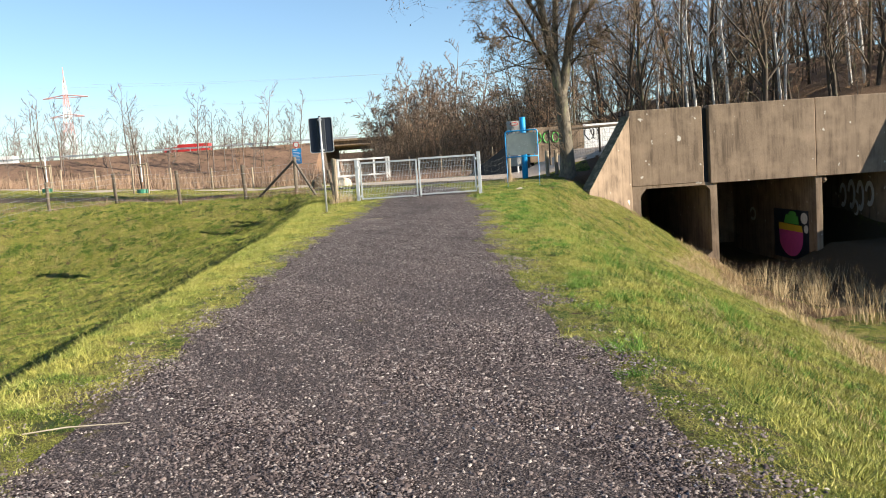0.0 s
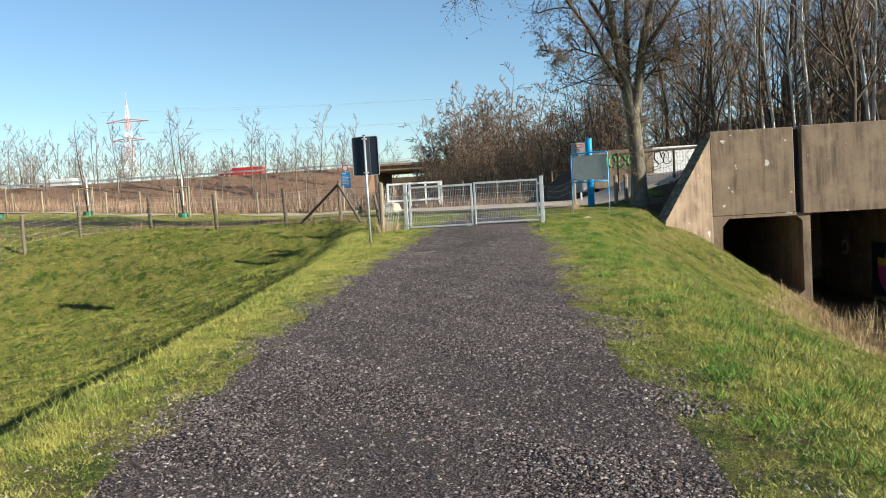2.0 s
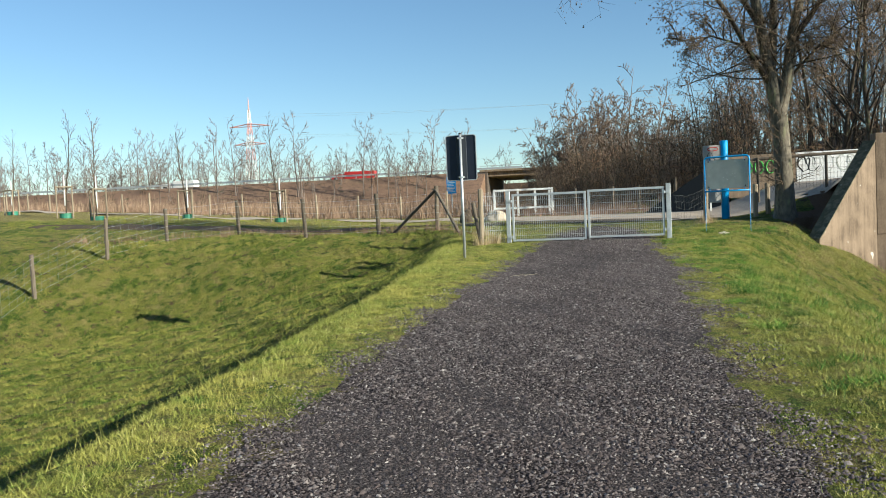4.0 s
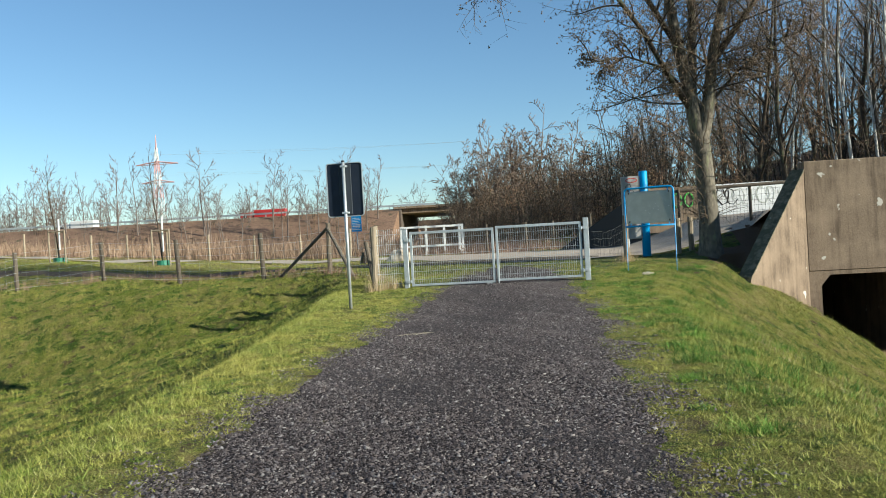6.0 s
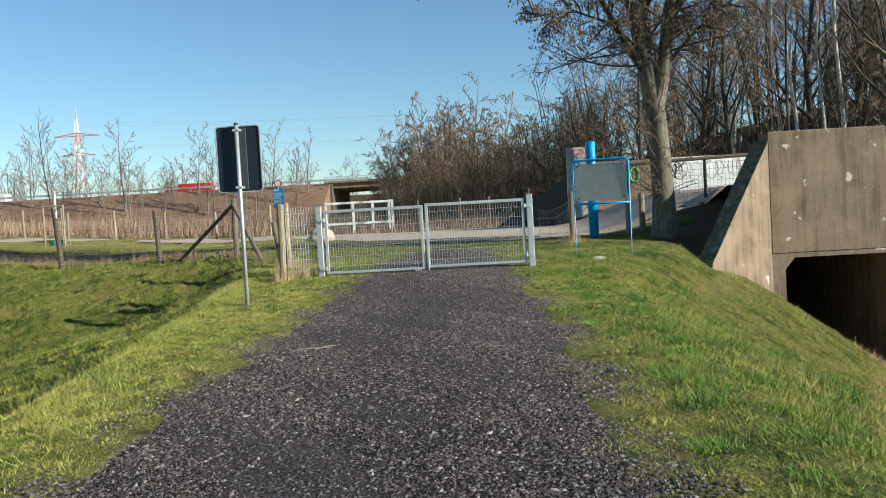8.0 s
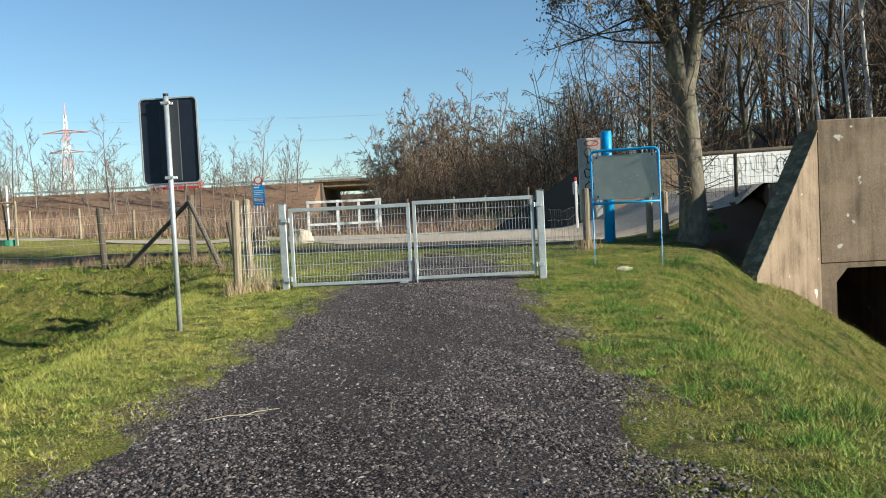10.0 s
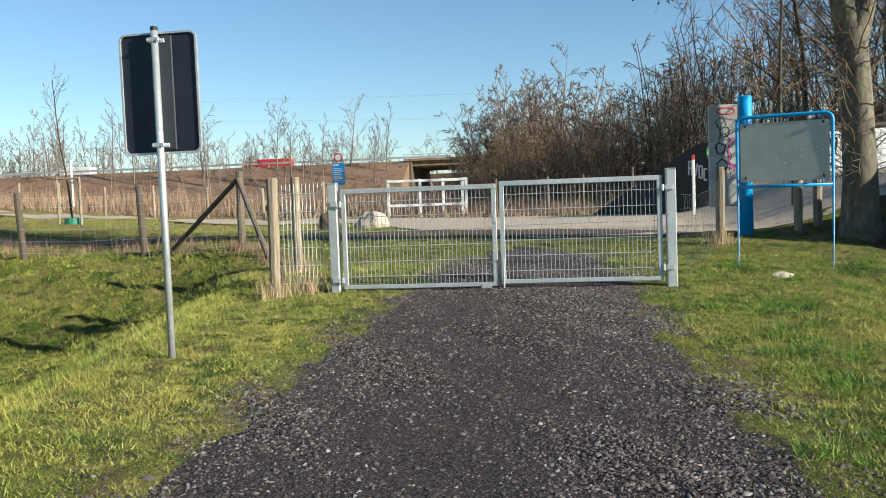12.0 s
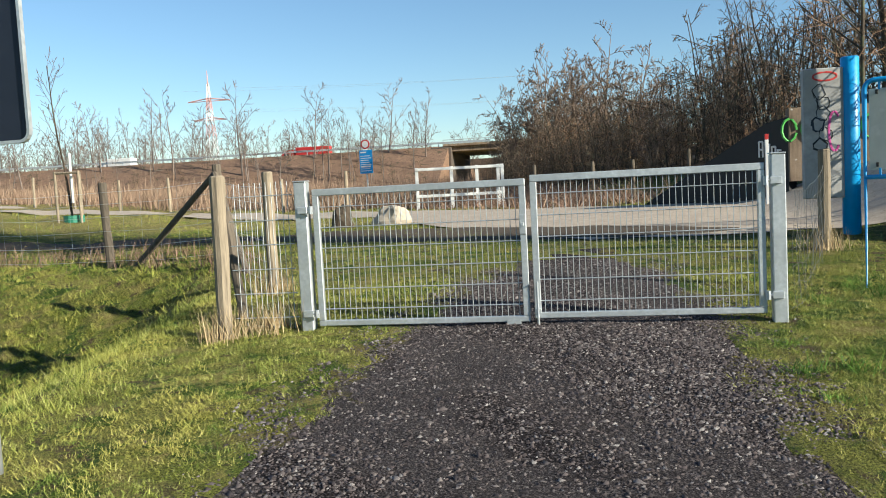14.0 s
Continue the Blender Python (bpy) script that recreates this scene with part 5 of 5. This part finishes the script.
def build_railing():
    t = thing("white_railing", -4.2, 49.0, z_at(-4.2, 49), "white-painted timber railing by the lane", "railing", rz=8)
    for x in (-1.35, -0.25, 0.55, 1.22, 1.35):
        part("post", Shape().box(x - 0.05, -0.04, -0.3, x + 0.05, 0.04, 1.32, 0.006), WHITE, t)
    for z in (0.42, 1.26):
        part("rail", Shape().box(-1.4, -0.07, z - 0.045, 1.4, -0.04, z + 0.045, 0.006), WHITE, t)
    t.scale = (1.1, 1.1, 1.1)


build_railing()


def build_marker():
    x, y = 3.85, 39.0
    t = thing("marker_post", x, y, z_at(x, y), "white marker post with a red top", "post")
    part("shaft", Shape().box(-0.035, -0.03, -0.3, 0.035, 0.03, 1.4, 0.008), WHITE, t)
    part("top", Shape().box(-0.037, -0.032, 1.4, 0.037, 0.032, 1.52, 0.01), RED, t, "red top")


build_marker()


def build_guard_rail():
    t = thing("guard_rail", 6.0, 36.0, z_at(6, 36), "dark low rail at the edge of the lane by the tree", "railing")
    part("rail", Shape().tube([(-1.6, -2.6, 0.95), (0.2, -2.7, 1.0), (2.6, -2.6, 1.05)], 0.05, 8), OLDPOST, t)
    for x in (-1.4, 0.6, 2.4):
        part("post", Shape().tube([(x, -2.65, -0.4), (x, -2.65, 1.0)], 0.045, 8), OLDPOST, t)

    for z in (0.1, 0.25, 0.4, 0.55, 0.7, 0.85):
        part("wire", Shape().tube([(-1.6, -2.72, z), (2.6, -2.72, z + 0.05)], 0.004, 3, False), BLACK, t)
    s = Shape()
    for k in range(42):
        s.tube([(-1.6 + 0.1 * k, -2.72, 0.0), (-1.6 + 0.1 * k, -2.72, 0.92)], 0.004, 3, False)
    tagged(part("netting", s, BLACK, t, "dark upright wires"), kind="stuff")


build_guard_rail()


def build_loose_wire():
    """Sagging netting between the gate and the wooden post."""
    a, b = Vector((1.55, 27.32, 0.66)), Vector((2.68, 30.55, 0.85))
    t = thing("wire_netting", a.x, a.y, a.z, "sagging wire netting between gate and wooden post", "wire fence")
    d = b - a
    rnd = random.Random(8)
    for k in range(7):
        z = 0.1 + 0.16 * k
        pts = [d * u + Vector((rnd.uniform(-0.03, 0.03), rnd.uniform(-0.03, 0.03), z - 0.12 * math.sin(math.pi * u) + rnd.uniform(-0.03, 0.03))) for u in np.linspace(0, 1, 9)]
        part("wire", Shape().tube(pts, 0.0018, 4, False), OLDWIRE, t)
    s = Shape()
    for k in range(1, 22):
        u = k / 22
        base = d * u
        s.tube([base + Vector((rnd.uniform(-0.04, 0.04), 0, 0.0)), base + Vector((rnd.uniform(-0.05, 0.05), 0, 0.55 - 0.1 * math.sin(math.pi * u))), base + Vector((0, 0, 1.06 - 0.12 * math.sin(math.pi * u)))], 0.0015, 3, False)
    tagged(part("netting", s, OLDWIRE, t), kind="stuff")


build_loose_wire()


# ---- staked saplings ----
def sapling_kind():
    t = thing("staked_sapling", 0, 0, -500, "young bare tree tied to a frame of three pale stakes", "young tree", "saplings")
    lv = arms(61, 5.0, 0.04, 0.42, 0.5, (13, 5), (0.32, 0.4), 0.02)
    V, F = tubes(lv[0], 6, 1.0, 0.008)
    part("trunk", raw("trunk", V, F, BARK, 4), BARK, t)
    V, F = tubes(lv[1] + lv[2], 3, 1.0, 0.006)
    part("crown", raw("crown", V, F, TWIG, 4), TWIG, t)
    for a in (90, 210, 330):
        c, s = 0.44 * math.cos(radians(a)), 0.44 * math.sin(radians(a))
        part("stake", Shape().tube([(c, s, -0.3), (c, s, 1.55)], 0.04, 8), POST, t)
        b = radians(a + 120)
        part("crosspiece", Shape().tube([(c, s, 1.5), (0.44 * math.cos(b), 0.44 * math.sin(b), 1.5)], 0.04, 6), POST, t)
    part("trunk_wrap", Shape().tube([(0, 0, 0.6), (0.0, 0, 2.1)], 0.042, 8), WHITE, t, "white trunk wrap")
    part("root_guard", Shape().tube([(0, 0, -0.1), (0, 0, 0.22)], 0.3, 14, False), MESHGREEN, t, "green plastic guard")
    return t


SAPLING = sapling_kind()
SAPLING.matrix_basis = pose(-15.2, 43.3, z_at(-15.2, 43.3))
for i, (x, y) in enumerate(((-21.2, 45.7), (-23.95, 42.0), (-27.6, 44.8), (-34.0, 49.0))):
    copy_thing(SAPLING, Matrix.LocRotScale((x, y, z_at(x, y)), Euler((0, 0, i * 1.3)), (1, 1, 0.95 + 0.06 * (i % 3))))


# ---- motorway ----
def build_motorway():
    zt = 9.0
    s = Shape()
    xs = [-420, -250, -120, -60, -22]
    sec = [(-22, 0.5), (-3, zt), (-1, zt), (1, zt - 1.6), (24, zt - 1.6), (45, 0.5)]
    v = [(x, 168 + dy, z) for x in xs for dy, z in sec]
    f = [(i * 6 + k, i * 6 + k + 1, i * 6 + k + 7, i * 6 + k + 6) for i in range(len(xs) - 1) for k in range(5)] + [(24, 25, 26, 27, 28, 29)]
    s.put(v, f)
    setting("motorway_embankment", s.mesh("motorway_embankment", simple("embankment_scrub", (0.1, 0.058, 0.038), (0.29, 0.175, 0.11), 2.6, 0.95, 0, 1.0, stain=(0.05, 0.045, 0.022))), "brown scrub-grown motorway embankment", "embankment")
    b = thing("motorway_bridge", -8, 168, 0, "long concrete motorway bridge on its abutments", "bridge")
    part("deck", Shape().box(-15, -3, zt - 1.0, 60, 22, zt + 0.15, 0.05), CONCRETE, b)
    part("fascia", Shape().box(-15, -3.6, zt - 0.1, 60, -3.0, zt + 0.35, 0.05), CONCRETE, b, "pale edge beam")
    part("railing", Shape().box(-15, -3.4, zt + 1.0, 60, -3.32, zt + 1.1).box(-15, -3.4, zt + 0.45, -14.9, -3.3, zt + 1.05), ZINC, b)
    # abutment in a darker concrete than the rest of the bridge
    part("abutment", Shape().box(-17, -4, 0, -13.5, 22, zt - 0.2, 0.1), simple("dark_concrete", (0.055, 0.043, 0.034), (0.13, 0.1, 0.08), 2, 0.9), b)
    for x in (4, 22, 40):
        part("pier", Shape().box(x, 2, 0, x + 1.2, 18, zt - 1, 0.1), CONCRETE, b)
    s = Shape().prism([(-60, -2), (-52, 7.5), (95, 9), (100, -2)], 205, 230)
    setting("wooded_bank", s.mesh("wooded_bank", simple("bank_scrub", (0.05, 0.035, 0.025), (0.15, 0.1, 0.07), 0.9, 0.95, 0, 0.6)), "dark wooded bank beyond the motorway bridge", "embankment")
    r = thing("crash_barrier", -200, 165.5, zt, "grey steel crash barrier along the motorway", "barrier")
    part("beam", Shape().box(-220, -0.1, 0.45, 185, 0.0, 0.8, 0.02), ZINC, r)
    s = Shape()
    for k in range(100):
        s.box(-220 + 4 * k, 0.0, -0.2, -219.85 + 4 * k, 0.12, 0.7)
    tagged(part("post_line", s, ZINC, r), kind="stuff")


build_motorway()


def truck(x, y, z, paint, label, length=13.0):
    t = thing("truck", x, y, z, label, "truck", "motorway traffic")
    part("trailer", Shape().box(0, 0, 1.1, length, 2.5, 4.0, 0.06), paint, t)
    c = part("cab", Shape().prism([(-3.0, 0.6), (-3.0, 2.0), (-2.6, 3.4), (-0.4, 3.6), (-0.4, 0.6)], 0.05, 2.45), paint, t)
    part("windscreen", Shape().prism([(-3.02, 2.05), (-2.62, 3.25), (-2.6, 3.25), (-2.98, 2.05)], 0.2, 2.3), GLASS, c)
    part("side_window", Shape().box(-2.3, 0.03, 2.0, -1.4, 0.06, 2.9), GLASS, c)
    part("chassis", Shape().box(-2.6, 0.3, 0.6, length, 2.2, 1.05, 0.03), BLACK, t)
    for wx in (-2.0, length - 4.5, length - 3.1, length - 1.7):
        w = part("wheel", Shape().tube([(wx, 0.05, 0.5), (wx, 0.4, 0.5)], 0.5, 14), RUBBER, t)
        part("rim", Shape().tube([(wx, 0.03, 0.5), (wx, 0.06, 0.5)], 0.28, 12), ZINC, w)


truck(-53, 174, 6.9, RED, "red lorry with red trailer on the motorway", 6.5)
truck(-92, 174, 6.9, WHITE, "white lorry on the motorway", 5.0)


def build_pylon():
    x, y = -172.0, 400.0
    t = thing("power_pylon", x, y, 0, "tall red and white lattice electricity pylon far off", "pylon")
    for k in range(9):
        z0, z1 = k * 7.0, (k + 1) * 7.0
        w0, w1 = 4.5 - 0.45 * k, 4.5 - 0.45 * (k + 1)
        s = Shape()
        for a in range(4):
            c0, c1 = [(-1, -1), (1, -1), (1, 1), (-1, 1)][a], [(-1, -1), (1, -1), (1, 1), (-1, 1)][(a + 1) % 4]
            s.tube([(c0[0] * w0, c0[1] * w0, z0), (c0[0] * w1, c0[1] * w1, z1)], 0.2, 4)
            s.tube([(c0[0] * w0, c0[1] * w0, z0), (c1[0] * w1, c1[1] * w1, z1)], 0.12, 4)
            s.tube([(c1[0] * w0, c1[1] * w0, z0), (c0[0] * w1, c0[1] * w1, z1)], 0.12, 4)
        part("lattice", s, HAZYRED if k in (5, 7) else WHITE, t)
    for z, w in ((44, 10), (54, 13)):
        part("crossarm", Shape().tube([(-w, 0, z), (0, 0, z + 1.6), (w, 0, z)], 0.3, 4).tube([(-w, 0, z), (w, 0, z)], 0.2, 4), HAZYRED, t)
    part("tip", Shape().tube([(0, 0, 62), (0, 0, 70)], [0.5, 0.15], 5), HAZYRED, t)
    t.scale = (0.82, 0.82, 0.9)
    lines = thing("power_lines", x, y, 44, "thin power lines across the sky", "power line")
    for z, o in ((0, -10), (0, 10), (10, -13), (10, 13)):
        pts = [(o + u * 420, -u * 60, z - 30 * u * (1 - u)) for u in np.linspace(0, 1, 14)]
        part("cable", Shape().tube(pts, 0.03, 3, False), PANEL, lines)


build_pylon()


# ---- grass, stones and stalks ----
def sward(name, label, rng, spots, height, width, mat, lean=0.5, category="grass"):
    """Many single blades in one mesh, rooted at the given places; the third column is the tuft's tone, the fourth its height."""
    n = len(spots)
    if spots.shape[1] == 2:
        spots = np.concatenate([spots, rng.random((n, 1)), np.ones((n, 1))], 1)
    x, y = spots[:, 0], spots[:, 1]
    z = land(x, y)
    h = height * spots[:, 3] * rng.uniform(0.45, 1.25, n)
    w = width * rng.uniform(0.6, 1.3, n)
    a, l = rng.uniform(0, 2 * np.pi, n), lean * rng.uniform(0.1, 1.0, n) * h
    b = rng.uniform(0, 2 * np.pi, n)
    root = np.stack([x, y, z - 0.012], -1)
    half = np.stack([np.cos(a) * w / 2, np.sin(a) * w / 2, 0 * a], -1)
    tip = root + np.stack([np.cos(b) * l, np.sin(b) * l, h], -1)
    v = np.stack([root - half, root + half, tip], 1).reshape(-1, 3)
    me = raw(name, v, np.arange(3 * n).reshape(-1, 3), mat)
    tone = np.clip(0.62 * spots[:, 2] + 0.38 * rng.random(n), 0, 1)
    me.attributes.new("tone", "FLOAT", "POINT").data.foreach_set("value", np.repeat(tone, 3).astype(np.float32))
    return tagged(new(name, me), label, category, kind="stuff")


def tufts(rng, x0, x1, y0, y1, count, each, radius, keep=None, power=1.0):
    """Places in tufts over a rectangle of the plan, with each tuft's tone and height."""
    c = np.stack([rng.uniform(x0, x1, count), y0 + (y1 - y0) * rng.random(count) ** power, rng.beta(1.6, 1.9, count), np.exp(rng.normal(0, 0.32, count))], -1)
    if keep is not None:
        c = c[keep(c[:, 0], c[:, 1])]
    s = np.repeat(c, each, 0)
    s[:, :2] += rng.normal(0, radius, (len(s), 2)) * s[:, 3:] ** 0.5
    return s


def off_path(x, y):
    lo, hi = gravel_left(y), gravel_right(y)
    edge = np.minimum(x - lo, hi - x)
    thin = 0.5 + 0.5 * np.sin(x * 7.1 + y * 3.3) * np.sin(y * 5.2 - x * 2.2)
    dice = np.abs(np.sin(x * 127.1 + y * 311.7) * 43758.5) % 1.0
    return (edge < 0.22) & (dice < np.clip((0.22 - edge) / (0.25 + 0.7 * thin), 0, 1) ** 1.6) & (road_mask(x, y) < -0.1)


def build_swards():
    rng = np.random.default_rng(11)
    verge = lambda x, y: off_path(x, y) & (x > rim_left(y) - 0.9) & (x < rim_right(y) + 1.2)
    sward("verge_grass", "short green and yellowed verge grass beside the path", rng, tufts(rng, -4.6, 3.6, 1.5, 29.5, 66000, 15, 0.034, verge, 1.1), 0.031, 0.0072, GRASS, 1.8)
    rank = lambda x, y: off_path(x, y) & (x > rim_left(y) - 0.6) & (x < rim_left(y) + 0.45)
    sward("crest_grass", "longer grass along the crest of the bank", rng, tufts(rng, -4.8, -2.6, 1.5, 29, 9000, 10, 0.05, rank), 0.07, 0.0048, GRASS, 1.3)
    slope = lambda x, y: (x > rim_right(y) + 0.3)
    sward("slope_grass", "green grass on the slope above the ditch", rng, tufts(rng, 1.8, 9.5, 3, 30, 36000, 11, 0.05, slope, 1.3), 0.046, 0.0085, GRASS, 1.7)
    basin = lambda x, y: (x < rim_left(y) - 0.45) & (y < fence_y(x) + 0.3)
    sward("meadow_grass", "winter meadow grass in the basin", rng, tufts(rng, -18, -3.6, 6, 33.5, 23000, 13, 0.08, basin), 0.06, 0.011, MEADOW, 1.5)
    back = lambda x, y: (y > 27.6) & off_path(x, y) & (y > fence_y(x) - 0.5) & ~((x > 4.6) & (y < 42))
    sward("lane_grass", "grass along the lane behind the gate", rng, tufts(rng, -26, 7, 27.6, 50, 18000, 7, 0.09, back), 0.05, 0.011, MEADOW, 1.4)
    # coarse dark tufts
    pick = lambda x, y: off_path(x, y) & (x > 1.1)
    sward("coarse_tufts", "coarse dark green tufts on the verge", rng, tufts(rng, 1.2, 4.2, 4, 29, 330, 110, 0.07, pick), 0.08, 0.0065, TUFT, 1.9)
    def edge(x, y):
        e = np.minimum(x - gravel_left(y), gravel_right(y) - x)
        return (e > -0.75) & (e < 0.06 + 0.28 * np.abs(np.sin(x * 3.1 + y * 2.3) * np.sin(y * 1.3)))

    sward("moss_edge", "low moss and thin grass creeping over the gravel edge", rng, tufts(rng, -3.3, 2.1, 1.5, 29, 50000, 14, 0.03, edge, 1.15), 0.02, 0.008, GRASS, 2.0, "moss")
    # dry stalks along the foot of the slope and round the posts
    foot = lambda x, y: (np.abs(x - rim_right(y) - 5.3 - 0.4 * np.sin(y)) < 0.9)
    sward("dry_reeds", "pale dry grass along the ditch", rng, tufts(rng, 4.5, 11, 6, 30, 7500, 12, 0.1, foot), 0.13, 0.012, DRY, 1.2, "reeds")
    sward("dry_reeds", "tall pale dry reeds by the underpass", rng, tufts(rng, 9.5, 12.5, 20, 28.5, 90, 26, 0.12), 0.5, 0.014, DRY, 0.6, "reeds")
    near = np.concatenate([np.array([[px, py]]) + rng.normal(0, 0.12, (260, 2)) for px, py in ((-2.95, 27.3), (-3.3, 27.05), (2.68, 30.6), (-3.54, 28.97))])
    sward("dry_tufts", "dry straw round the foot of the posts", rng, near, 0.28, 0.008, DRY, 0.6)
    streak = lambda x, y: np.abs(x - rim_right(y) - 1.5) < 0.45 + 0.2 * np.sin(y * 1.7)
    sward("dry_streak", "straw-coloured dry grass on the slope", rng, tufts(rng, 2, 5, 3, 24, 1000, 7, 0.08, streak), 0.08, 0.008, DRY, 1.2)
    # brown herbage on the flat land before the motorway
    flat = lambda x, y: (x < 2 - 0.12 * (y - 50)) & (y > road_line(x) + 4.5)
    sward("brown_herbage", "brown dead herbage on the waste ground", rng, tufts(rng, -75, 2, 44, 142, 30000, 5, 0.6, flat, 1.4), 0.42, 0.03, HEATH, 1.8, "herbage")
    tan = lambda x, y: (x < -4 - 0.12 * (y - 60)) & (y > road_line(x) + 3.5)
    sward("tan_herbage", "pale tan dead grass standing on the waste ground", rng, tufts(rng, -75, -6, 50, 112, 10000, 8, 0.5, tan, 1.2), 0.8, 0.035, TAN, 0.5, "herbage")
    tall = lambda x, y: (y > 120 - 0.1 * x)
    sward("tall_herbage", "tall brown dead herbage before the motorway", rng, tufts(rng, -75, -12, 118, 144, 2600, 9, 0.7, tall), 1.7, 0.05, HEATH, 0.5, "herbage")
    rough = lambda x, y: np.abs(y - fence_y(x) - 0.8) < 0.9
    sward("fence_weeds", "dead weeds under the old fence", rng, tufts(rng, -19, -4, 28, 36, 700, 16, 0.12, rough), 0.25, 0.01, HEATH, 0.8, "weeds")


def build_stones():
    rng = np.random.default_rng(21)
    n = 360000
    y = 1.5 + 29.0 * rng.random(n) ** 1.05
    x = rng.uniform(-2.9, 1.6, n)
    edge = np.minimum(x - gravel_left(y), gravel_right(y) - x)
    keep = (edge > rng.normal(-0.05, 0.2, n)) & (rng.random(n) < np.clip(0.85 - 0.7 * worn(x, y), 0.35, 1) * (1 - 0.55 * smooth(13, 18, y) * np.exp(-((x + 0.7 + 0.3 * np.sin(y)) / 0.8) ** 2)))
    x, y = x[keep], y[keep]
    n = len(x)
    base = np.array([(1, 0, -0.5), (-1, 0, -0.5), (0, 1, -0.5), (0, -1, -0.5), (0, 0, 0.6)], float)
    tris = np.array([(0, 2, 4), (2, 1, 4), (1, 3, 4), (3, 0, 4)])
    size = np.interp(y, [2, 12, 20], [0.0078, 0.0086, 0.0094]) * np.exp(rng.normal(0, 0.29, n))
    jit = 1 + rng.uniform(-0.35, 0.35, (n, 5, 3))
    v = base[None] * jit * size[:, None, None] * np.stack([rng.uniform(0.9, 1.9, n), rng.uniform(0.7, 1.2, n), rng.uniform(0.6, 1.1, n)], -1)[:, None]
    v = v + rng.uniform(-0.3, 0.3, (n, 5, 3)) * size[:, None, None]
    v[:, 4, :2] += rng.uniform(-0.7, 0.7, (n, 2)) * size[:, None]
    a = rng.uniform(0, 2 * np.pi, n)[:, None]
    vx, vy = v[..., 0] * np.cos(a) - v[..., 1] * np.sin(a), v[..., 0] * np.sin(a) + v[..., 1] * np.cos(a)
    z = land(x, y) + 0.012 * wave(x, y, 0.35, 0.6) + size * 0.2
    v = np.stack([vx + x[:, None], vy + y[:, None], v[..., 2] + z[:, None]], -1)
    f = tris[None] + (5 * np.arange(n))[:, None, None]
    me = raw("crushed_stones", v.reshape(-1, 3), f.reshape(-1, 3), PEBBLE)
    tagged(new("crushed_stones", me), "loose dark grey crushed stones on the path", "gravel", kind="stuff")


build_swards()
build_stones()


def stick(x, y, length, turn, label):
    z = z_at(x, y) + 0.02
    thin = 1.0 if length > 0.6 else 0.6
    s = Shape().tube([(-length / 2, 0, 0.0), (-length * 0.1, 0.01, 0.012), (length / 2, -0.01, 0.006)], [0.004 * thin, 0.005 * thin, 0.002 * thin], 6)
    o = new("stick", s.mesh("stick", PALEWOOD))
    o.matrix_basis = pose(x, y, z, 0, 0, turn)
    tagged(o, label, "stick")


stick(-2.25, 4.75, 0.62, 8, "pale dry stalk lying on the gravel")
stick(-1.55, 19.85, 0.4, 14, "pale forked twig lying on the gravel")
stick(-1.4, 19.95, 0.3, 40, "pale forked twig lying on the gravel")
